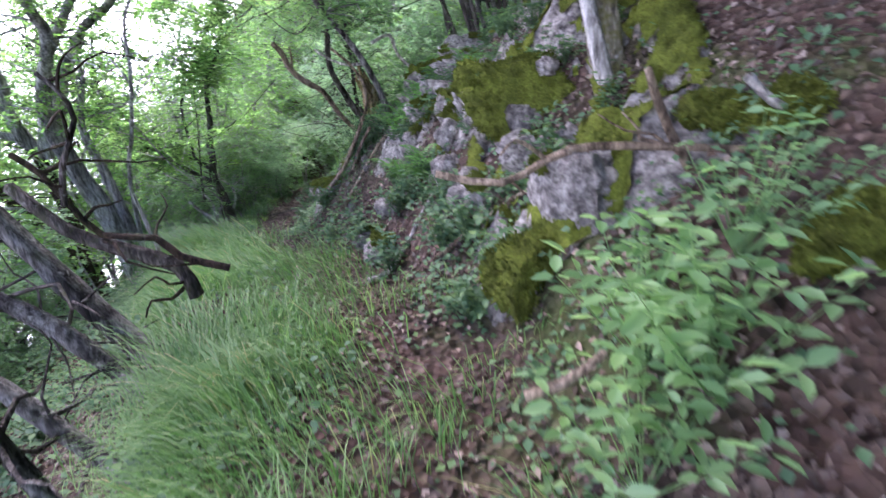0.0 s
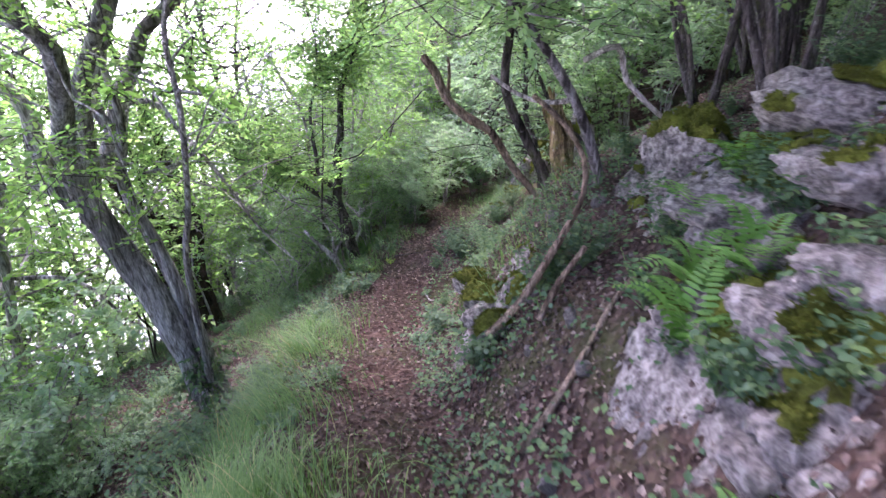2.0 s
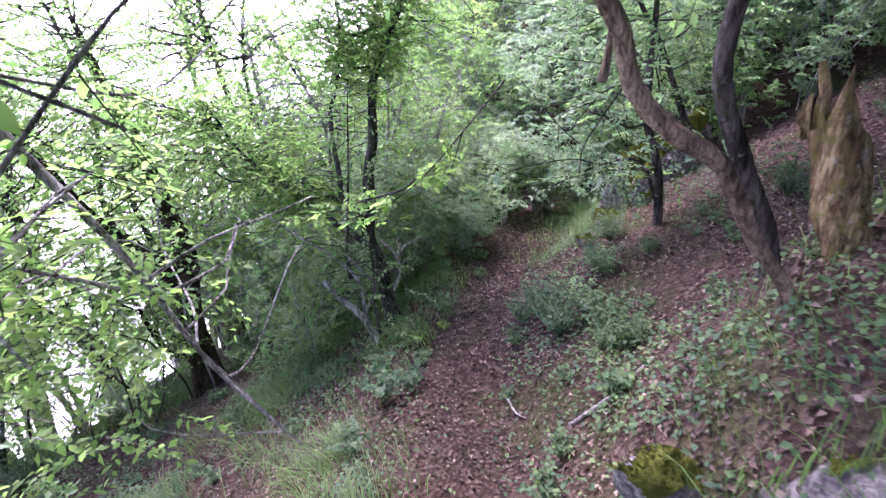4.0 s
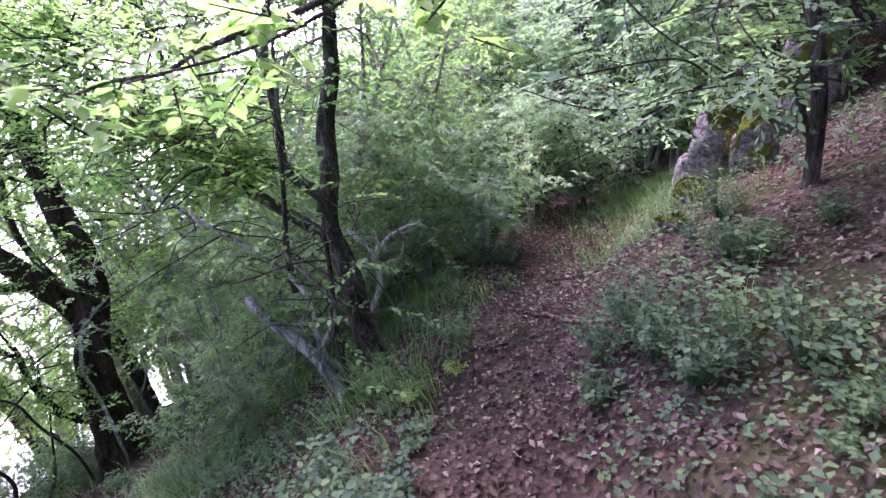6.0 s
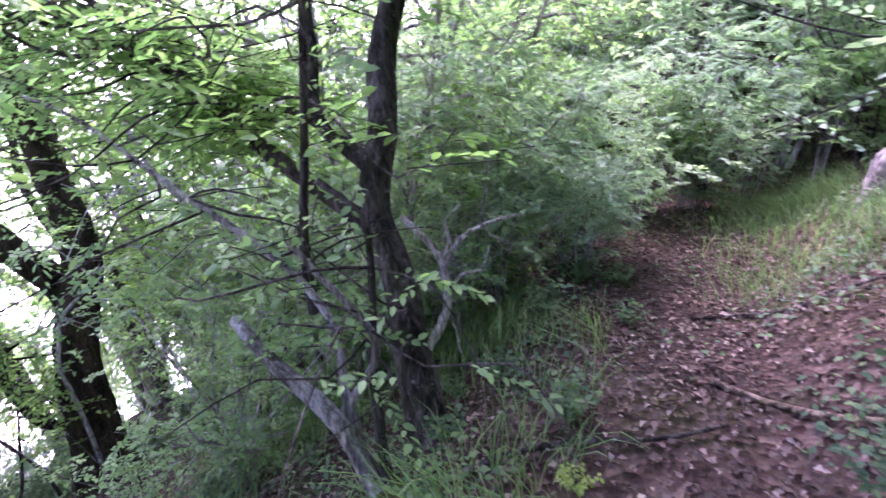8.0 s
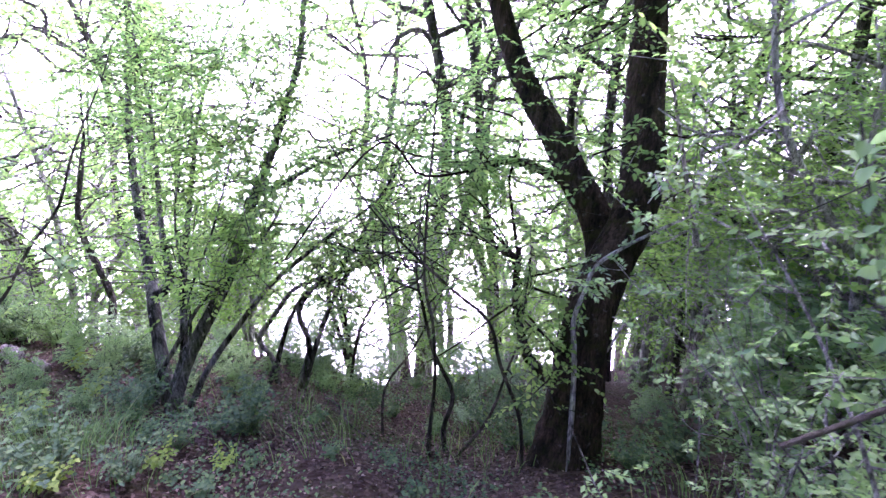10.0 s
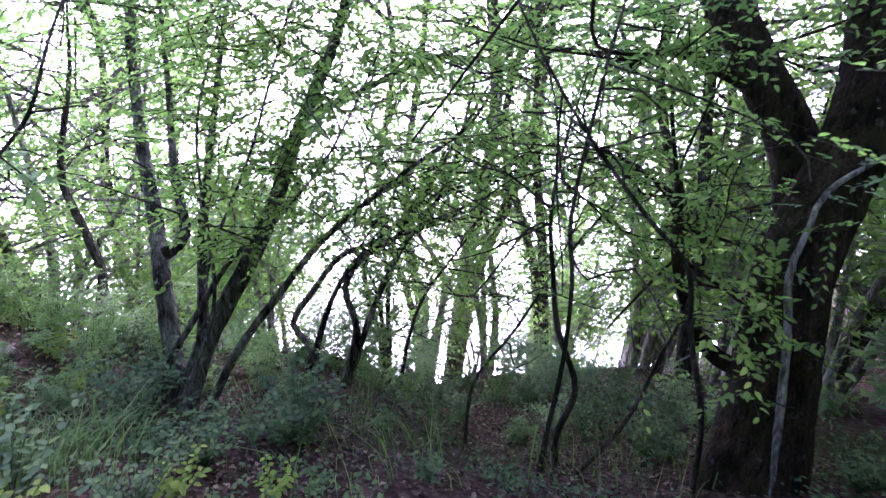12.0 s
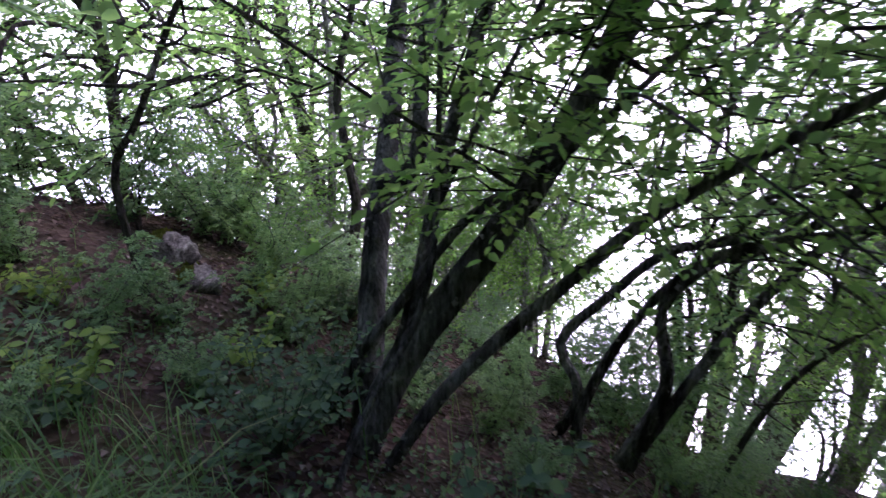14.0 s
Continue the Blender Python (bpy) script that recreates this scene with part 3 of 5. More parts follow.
t.limb([[-8.03, 9.62, -3.54], [-8.1, 9.49, -3.48], [-8.19, 9.39, -3.35], [-8.33, 9.36, -3.13], [-8.45, 9.37, -2.9], [-8.6, 9.44, -2.6]], 0.051, 0.022, BARK_DARK)
t.limb([[-8.56, 9.91, -2.12], [-8.67, 9.53, -1.96], [-8.73, 9.32, -1.9], [-8.79, 9.05, -2.0]], 0.051, 0.015, BARK_DARK)
t.branch_out(100, BARK_DARK, (0.5, 1.9), 0.6, 0.1, (0, -0.1, 0))
t.crown(1800, LEAF_LIGHT, 0.05, 0.38, on_limbs=0.03, clear=1.7)
t = Tree("vine", "pale grey woody vine climbing the dark trunk", (-7.54, 9.46, -4.35), "vine")
t.limb([[-7.54, 9.46, -4.2], [-7.7, 9.53, -3.63], [-7.83, 9.57, -3.17], [-7.92, 9.58, -2.89], [-7.96, 9.67, -2.67], [-7.99, 9.76, -2.5], [-7.96, 10.07, -2.32], [-7.91, 10.43, -2.16]], 0.024, 0.01, BARK_GREY, "stem", sides=7)
t.crown(7, LEAF_BLUE, 0.045, 0.14, 7, 0.03, on_limbs=1.0, name="foliage")

# coppice clumps below the hairpin
t = Tree("coppice_tree", "many-stemmed dark coppiced tree fanning out from one stool", (-9.23, 6.46, -4.25), group="coppice clumps on the lower slope")
for pts, r0, r1 in (([[-9.23, 6.46, -4.33], [-9.33, 6.61, -3.9], [-9.4, 6.75, -3.62], [-9.47, 6.99, -3.25], [-9.55, 7.18, -2.91], [-9.67, 7.38, -2.45], [-9.78, 7.63, -1.96], [-9.88, 7.78, -1.59], [-9.96, 7.92, -1.25]], 0.05, 0.019), ([[-9.24, 6.51, -4.29], [-9.45, 6.66, -3.73], [-9.76, 6.73, -3.06], [-10.1, 6.88, -2.3], [-10.34, 7.01, -1.72], [-10.53, 7.23, -1.22]], 0.032, 0.013), ([[-9.4, 6.48, -4.24], [-9.71, 6.44, -3.45], [-9.98, 6.41, -3.07], [-10.35, 6.34, -2.55], [-10.78, 6.3, -1.92], [-11.23, 6.35, -1.19]], 0.044, 0.019), ([[-9.22, 6.59, -4.29], [-9.31, 6.86, -3.8], [-9.37, 7.18, -3.41], [-9.41, 7.5, -3.06], [-9.42, 8.02, -2.67], [-9.41, 8.45, -2.37], [-9.48, 8.67, -2.03]], 0.023, 0.01), ([[-9.32, 6.39, -4.18], [-9.36, 6.45, -3.85], [-9.38, 6.65, -3.54], [-9.38, 6.91, -3.16], [-9.36, 7.15, -2.97], [-9.34, 7.49, -2.59]], 0.018, 0.01), ([[-9.69, 6.49, -3.2], [-9.73, 6.62, -3.09], [-9.98, 6.58, -2.71], [-10.27, 6.58, -2.23], [-10.62, 6.56, -1.65]], 0.026, 0.013), ([[-9.79, 7.45, -2.37], [-9.76, 7.78, -2.22], [-9.73, 8.12, -2.05], [-9.67, 8.5, -1.92]], 0.018, 0.01)):
    t.limb(pts, r0 * 1.35, r1 * 1.35, BARK_MOTTLED, "stem", 0.3, grow=1.8 if r0 > 0.035 else 0.7)
for k in range(2):
    a = rng.uniform(-0.3, 2.6)
    d = np.array([-0.25 * math.cos(a) - 0.2, 0.5 * math.sin(a) - 0.1, 1.0])
    q = np.array([-9.25, 6.5, -4.25]) + rng.normal(0, 0.13, 3) * [1, 1, 0]
    t.limb([q.tolist()] + [(q + d * s + rng.normal(0, 0.06, 3)).tolist() for s in (0.5, 1.0, 1.7, 2.5)], 0.015, 0.008, BARK_MOTTLED, "stem", grow=0.8, sides=7)
t.branch_out(120, BARK_BROWN, (0.4, 1.4), 0.45, 0.25, (0, 0.25, 0), 0.006)
t.crown(2300, LEAF_LIGHT, 0.046, 0.34)
t = Tree("coppice_tree", "small clump of crooked dark stems bent down the slope", (-10.0, 7.45, -4.7), group="coppice clumps on the lower slope")
for pts, r0, r1 in (([[-10.06, 7.2, -4.77], [-10.09, 7.36, -4.37], [-10.18, 7.23, -4.12], [-10.19, 7.43, -3.82], [-10.18, 7.65, -3.55], [-10.13, 7.96, -3.41], [-10.08, 8.4, -3.06], [-10.03, 8.68, -2.96]], 0.026, 0.012), ([[-9.99, 7.38, -4.82], [-10.07, 7.38, -4.42], [-10.13, 7.58, -3.86], [-10.13, 7.85, -3.51], [-10.05, 8.27, -3.32]], 0.026, 0.012), ([[-9.98, 7.57, -4.74], [-10.04, 7.74, -4.2], [-10.13, 7.67, -3.82], [-10.14, 7.85, -3.54], [-10.1, 8.12, -3.37], [-10.11, 8.48, -2.81]], 0.03, 0.012), ([[-9.99, 7.62, -4.75], [-10.04, 7.85, -4.09], [-10.08, 8.11, -3.54], [-10.08, 8.48, -3.02], [-10.14, 8.69, -2.4]], 0.026, 0.012)):
    t.limb(pts, r0 * 1.2, r1 * 1.2, BARK_MOTTLED, "stem", 0.2, grow=1.2)
t.branch_out(70, BARK_BROWN, (0.4, 1.3), 0.4, 0.2, (0, 0.3, 0))
t.crown(380, LEAF_LIGHT, 0.044, 0.34)
for pts, r0, r1 in (([[-8.39, 8.62, -4.6], [-8.4, 8.65, -4.14], [-8.39, 8.69, -3.56], [-8.36, 8.66, -3.04], [-8.34, 8.59, -2.66], [-8.23, 8.58, -2.05]], 0.02, 0.01), ([[-8.49, 8.85, -4.6], [-8.53, 8.81, -4.27], [-8.5, 8.88, -3.87], [-8.53, 8.72, -3.43], [-8.53, 8.63, -3.0]], 0.028, 0.011), ([[-8.39, 8.71, -4.6], [-8.31, 9.11, -4.08], [-8.26, 9.26, -3.5], [-8.23, 9.32, -3.21]], 0.018, 0.009), ([[-7.8, 9.24, -4.33], [-7.84, 9.19, -3.67], [-7.87, 9.01, -3.13], [-7.88, 8.91, -2.77], [-7.91, 8.67, -2.52], [-7.94, 8.35, -2.17]], 0.019, 0.007), ([[-8.9, 8.32, -4.69], [-8.91, 8.36, -4.04], [-8.85, 8.59, -3.63], [-8.78, 8.76, -3.24]], 0.015, 0.006), ([[-10.29, 8.18, -4.95], [-10.27, 8.27, -4.4], [-10.23, 8.41, -4.0], [-10.13, 8.72, -3.49]], 0.02, 0.008), ([[-11.32, 5.4, -4.57], [-11.39, 5.54, -4.06], [-11.49, 5.46, -3.64], [-11.63, 5.34, -3.12], [-11.7, 5.5, -2.5]], 0.056, 0.019), ([[-9.57, 5.3, -3.23], [-9.57, 5.5, -2.96], [-9.58, 5.74, -2.61], [-9.56, 6.02, -2.29], [-9.58, 6.18, -1.94]], 0.019, 0.008)):
    foot = np.array([pts[0][0], pts[0][1], min(pts[0][2], float(height(pts[0][0], pts[0][1]))) - 0.05])
    t = Tree("sapling", "thin crooked dark sapling on the slope", foot, group="saplings at the hairpin")
    t.limb([foot.tolist()] + pts[0 if foot[2] < pts[0][2] - 0.1 else 1:], r0, r1, BARK_BROWN, "trunk", sides=7, grow=1.0)
    t.branch_out(14, BARK_BROWN, (0.3, 0.9), 0.35, 0.2)
    t.crown(40, LEAF_LIGHT, 0.038, 0.26, clear=1.5)

# dead and broken wood on the bank
t = Tree("snag", "bare orange-brown dead snag bent over with a split tip", (-1.23, 7.0, 0.0), "dead tree")
t.limb([[-1.19, 7.0, -0.61], [-1.23, 7.0, 0.05], [-1.45, 6.91, 0.39], [-1.64, 6.81, 0.72], [-1.85, 6.71, 0.87], [-1.99, 6.63, 1.03], [-2.04, 6.57, 1.2], [-2.13, 6.51, 1.34]], 0.038, 0.03, DEADWOOD, "trunk", 0.3, 0.25)
t.limb([[-2.11, 7.14, 0.97], [-2.09, 7.13, 1.13], [-2.09, 7.1, 1.29]], 0.022, 0.01, DEADWOOD, "stub")
t = Tree("stump", "tall rotten broken stump with yellow moss", (-1.0, 7.16, 0.0), "stump")
STUMP_FOOT = np.array([-1.0, 7.16, 0.0])
v, f, _ = tube([[-0.96, 7.16, -0.49], [-1.0, 7.16, 0.18], [-1.07, 7.22, 0.42], [-1.1, 7.3, 0.65], [-1.2, 7.34, 0.87]], 0.11, 0.095, 16, 0.18, 0.15, 0.05, False)
ring = len(v) - 16
for k in range(3):
    v[ring - 16 * k:len(v) - 16 * k] += (np.stack([np.zeros(16), np.zeros(16), (3 - k) * 0.05 * np.sin(np.arange(16) * 2.4) * rng.uniform(0.4, 1.3, 16)], -1))
axis_xy = v.reshape(-1, 16, 3).mean(1).repeat(16, 0)
turn = np.tile(np.arange(16) / 16 * 6.283, len(v) // 16)
level = np.arange(len(v)) // 16 / (len(v) // 16)
v = axis_xy + (v - axis_xy) * (0.8 + 0.22 * np.sin(5 * turn + 2 * level) + 0.14 * np.sin(3 * turn - 5 * level))[:, None]
mesh_object("trunk", v - STUMP_FOOT, f, ROTTEN, t.ob)
t.limb([[-1.1, 7.3, 0.5], [-0.98, 7.15, 0.35], [-0.88, 7.0, 0.12]], 0.03, 0.02, ROTTEN, "root")
t.limb([[-1.18, 7.4, 0.75], [-1.2, 7.4, 0.9], [-1.24, 7.4, 1.02]], 0.035, 0.012, ROTTEN, "splinter", lumps=0.3)
t = Tree("bank_tree", "dark mossy tree standing behind the rotten stump", (-1.19, 7.6, -0.1))
t.limb([[-1.15, 7.6, -0.71], [-1.19, 7.6, 0.02], [-1.42, 7.48, 0.51], [-1.61, 7.36, 0.94], [-1.62, 7.3, 1.22], [-1.58, 7.23, 1.5], [-1.59, 7.09, 1.83]], 0.058, 0.042, BARK_BROWN, "trunk", 0.3, grow=2.2)
t.branch_out(40, BARK_BROWN, (0.5, 1.6), 0.5, 0.1, (-0.3, -0.1, 0))
t.crown(650, LEAF_MID, 0.055, 0.42)
t = Tree("mottled_tree", "slender tree with pale lichen-mottled bark on the bank", (-0.62, 6.49, 0.1))
t.limb([[-0.62, 6.49, -0.05], [-0.77, 6.42, 0.59], [-0.95, 6.3, 1.05], [-1.18, 6.11, 1.44], [-1.3, 6.0, 1.6]], 0.049, 0.029, bark_material("bark_mottled", (0.06, 0.05, 0.05), (0.35, 0.33, 0.32), 0.15, (0.07, 0.09, 0.02), 0.9), "trunk", 0.2, grow=2.0)
t.branch_out(22, BARK_GREY, (0.4, 1.2), 0.5, 0.2)
t.crown(170, LEAF_MID, 0.07, 0.4)
t = Tree("fallen_branch", "long crooked grey fallen branch lying up the bank", (-1.33, 5.19, -0.2), "branch")
t.limb([[-1.33, 5.19, -0.19], [-1.14, 5.27, 0.04], [-0.92, 5.35, 0.5], [-0.84, 5.36, 0.73], [-0.86, 5.32, 0.94], [-0.97, 5.24, 1.13], [-1.12, 5.13, 1.28]], 0.025, 0.013, DEADWOOD, "stem", 0.0, 0.25, 9)
t.limb([[-0.94, 6.34, 1.08], [-1.17, 6.25, 1.07], [-1.36, 6.18, 1.14], [-1.52, 6.1, 1.26]], 0.02, 0.012, BLEACHED, "fork", sides=7)
t = Tree("fallen_branch", "thick short grey dead branch on the bank", (-1.01, 5.08, 0.0), "branch")
t.limb([[-1.01, 5.08, 0.05], [-0.92, 5.12, 0.28], [-0.8, 5.17, 0.49]], 0.02, 0.016, DEADWOOD, "stem", sides=8)
t = Tree("fallen_branch", "bleached forked dead branch hanging on the bank", (-0.94, 6.8, 1.2), "branch")
t.limb([[-0.94, 6.8, 1.3], [-0.7, 6.88, 1.39], [-0.61, 6.94, 1.15], [-0.38, 7.04, 0.92], [-0.16, 7.13, 0.76], [0.11, 7.23, 0.63]], 0.025, 0.019, BLEACHED, "stem", sides=8)
t = Tree("thicket_tree", "slender dark tree by the mossy rock", (-1.5, 10.52, -1.2))
t.limb([[-1.5, 10.52, -1.11], [-1.55, 10.47, -0.55], [-1.66, 10.37, -0.12], [-1.78, 10.26, 0.25]], 0.052, 0.032, BARK_BROWN, "trunk", 0.2, grow=2.5)
t.limb([[-1.54, 10.53, -0.79], [-1.78, 10.41, -0.29], [-2.18, 10.29, -0.32], [-2.59, 10.17, -0.51]], 0.023, 0.008, BARK_BROWN)
t.branch_out(40, BARK_BROWN, (0.5, 1.8), 0.3, 0.1, (-0.4, -0.1, 0))
t.crown(210, LEAF_BLUE, 0.06, 0.4)
t = Tree("thicket_tree", "dark slender tree on the bank above the rock", (-0.99, 10.96, -0.9))
t.limb([[-0.8, 10.9, -0.75]] + [[-0.99, 10.96, -0.26], [-1.3, 10.83, -0.02], [-1.43, 10.76, 0.22]], 0.05, 0.035, BARK_BROWN, "trunk", 0.2, grow=2.0)
t.branch_out(25, BARK_BROWN, (0.5, 1.5), 0.3, 0.1)
t.crown(200, LEAF_MID, 0.06, 0.4)
for pts, r0, r1 in (([[-1.4, 1.99, -0.52], [-1.82, 1.99, 0.06], [-2.05, 1.98, 0.43], [-2.23, 1.95, 0.76]], 0.071, 0.055), ([[-1.61, 1.78, -0.22], [-1.88, 1.79, 0.08], [-2.11, 1.78, 0.28], [-2.29, 1.78, 0.37]], 0.049, 0.037), ([[-1.38, 1.24, -0.23], [-1.6, 1.25, 0.01], [-1.72, 1.25, 0.17], [-1.85, 1.25, 0.29]], 0.04, 0.033), ([[-1.33, 0.89, -0.03], [-1.42, 0.9, 0.23], [-1.46, 0.91, 0.4]], 0.032, 0.026)):
    t = Tree("leaning_tree", "leaning grey trunk with dark bark below the trail edge", (pts[0][0], pts[0][1], pts[0][2]), "tree", "leaning trunks at the trail edge")
    g = float(height(pts[0][0] + 0.12, pts[0][1])) - 0.06
    t.limb([[pts[0][0] + 0.12, pts[0][1] - 0.03, min(g, pts[0][2] - 0.1)]] + pts, r0, r1, BARK_MOTTLED, "trunk", 0.2, 0.2)
    t.branch_out(8, BARK_BROWN, (0.2, 0.6), 0.3, 0.2)
t = Tree("fallen_branch", "dark crooked dead branches reaching over the trail edge", (-1.2, 1.4, 0.3), "branch")
t.limb([[-0.92, 1.63, 0.48], [-1.1, 1.6, 0.55], [-1.18, 1.59, 0.64], [-1.37, 1.56, 0.67], [-1.46, 1.55, 0.81], [-1.52, 1.54, 0.93], [-1.59, 1.52, 1.01]], 0.017, 0.011, BARK_DARK, "stem", sides=7)
t.limb([[-1.08, 1.61, 0.36], [-1.13, 1.61, 0.5], [-1.34, 1.57, 0.61], [-1.5, 1.55, 0.7], [-1.64, 1.52, 0.89]], 0.035, 0.025, BARK_BROWN, "stem", sides=8)
t.limb([[-1.42, 1.48, 0.82], [-1.38, 1.48, 0.97], [-1.3, 1.5, 1.13], [-1.32, 1.49, 1.23], [-1.37, 1.48, 1.29]], 0.012, 0.008, BARK_BROWN, "stem", sides=7)
t.branch_out(14, BARK_DARK, (0.15, 0.45), 0.1, 0.1)
t = Tree("hanging_branch", "leafy branch hanging low over the trail", (-2.6, 7.6, 0.9), "branch")
t.near = False
t.limb([[-3.31, 7.86, 0.23], [-3.38, 7.84, 0.16], [-3.53, 7.8, 0.11], [-3.72, 7.74, 0.06], [-3.83, 7.71, 0.01], [-3.97, 7.66, -0.0], [-4.08, 7.63, -0.03]], 0.01, 0.004, BARK_BROWN, "stem", sides=7)
t.crown(12, LEAF_LIGHT, 0.055, 0.22, 12, 0.05, on_limbs=1.0, name="foliage", clear=0.4)
t = Tree("hanging_branch", "leafy branch with broad green leaves hanging close over the trail", (-3.3, 8.6, 0.6), "branch")
t.near = False
t.limb([[-2.9, 8.8, 0.75], [-3.1, 8.3, 0.45], [-3.3, 7.95, 0.2], [-3.5, 7.7, 0.06], [-3.75, 7.52, 0.0]], 0.009, 0.003, BARK_BROWN, "stem", sides=7)
t.limb([[-3.1, 8.3, 0.45], [-3.15, 8.15, 0.2], [-3.25, 8.1, 0.08]], 0.006, 0.003, BARK_BROWN, "twig", sides=6)
t.crown(26, LEAF_LIGHT, 0.06, 0.2, 11, 0.07, on_limbs=1.0, name="foliage", clear=0.3)
t = Tree("hanging_branch", "thin branch end with rounded leaves against the sky", (-9.0, 6.0, -1.9), "branch")
t.near = False
t.limb([[-9.1, 5.7, -2.05], [-9.0, 6.0, -2.3], [-8.9, 6.2, -2.48], [-8.82, 6.33, -2.6]], 0.007, 0.003, BARK_BROWN, "stem", sides=6)
t.crown(7, LEAF_MID, 0.065, 0.16, 8, 0.05, on_limbs=1.0, name="foliage", clear=0.3)
t = Tree("fallen_branch", "long thin grey dead pole lodged across the bank above the boulder", (-0.02, 1.37, 0.93), "branch")
t.limb([[-0.02, 1.37, 0.93], [0.21, 1.37, 0.89], [0.44, 1.37, 1.0], [0.76, 1.37, 1.0], [1.08, 1.37, 0.98], [1.49, 1.37, 0.97], [1.66, 1.37, 0.98]], 0.014, 0.016, DEADWOOD, "stem", sides=7)
t.branch_out(5, DEADWOOD, (0.1, 0.3), 0.1, 0.1)
t = Tree("fallen_branch", "brown dead branch propped on the mossy rocks", (0.9, 1.41, 0.87), "branch")
t.limb([[0.9, 1.41, 0.87], [0.82, 1.41, 0.98], [0.73, 1.4, 1.13], [0.67, 1.38, 1.25]], 0.022, 0.012, DEADWOOD, "stem", sides=7)
t = Tree("fallen_branch", "bleached pale dead branch lying over mossy stones", (0.97, 1.34, 1.22), "branch")
t.limb([[0.97, 1.34, 1.22], [1.07, 1.35, 1.14], [1.24, 1.35, 1.06], [1.46, 1.36, 0.99]], 0.016, 0.011, BLEACHED, "stem", sides=7)
t = Tree("fallen_branch", "pale short stick leaning on the trail side of the rock", (0.21, 0.75, 0.48), "branch")
t.limb([[0.21, 0.75, 0.48], [0.31, 0.75, 0.52], [0.41, 0.75, 0.61]], 0.018, 0.013, DEADWOOD, "stem", sides=7)
t = Tree("dead_tree", "pale split dead stem on a thick mossy trunk above the boulder", (0.98, 2.4, 0.6), "dead tree")
t.limb([[0.98, 2.4, 0.62], [0.93, 2.41, 0.9], [0.85, 2.43, 1.2], [0.8, 2.46, 1.45], [0.74, 2.48, 1.75], [0.69, 2.5, 2.0]], 0.088, 0.068, BARK_MOSSY, "trunk", 0.35, 0.22, 24, "thick trunk covered in olive moss", grow=1.8)
t.limb([[0.83, 2.36, 1.12], [0.75, 2.38, 1.38], [0.66, 2.41, 1.68], [0.58, 2.43, 1.95]], 0.042, 0.034, BLEACHED, "dead_stem", 0.1, 0.1, 14, label="bare bleached dead stem", grow=1.2)
t.limb([[0.86, 2.5, 1.5], [0.84, 2.52, 1.75], [0.8, 2.56, 1.95], [0.72, 2.6, 2.2]], 0.03, 0.02, DEADWOOD, "dead_stem", 0.2, 0.2)


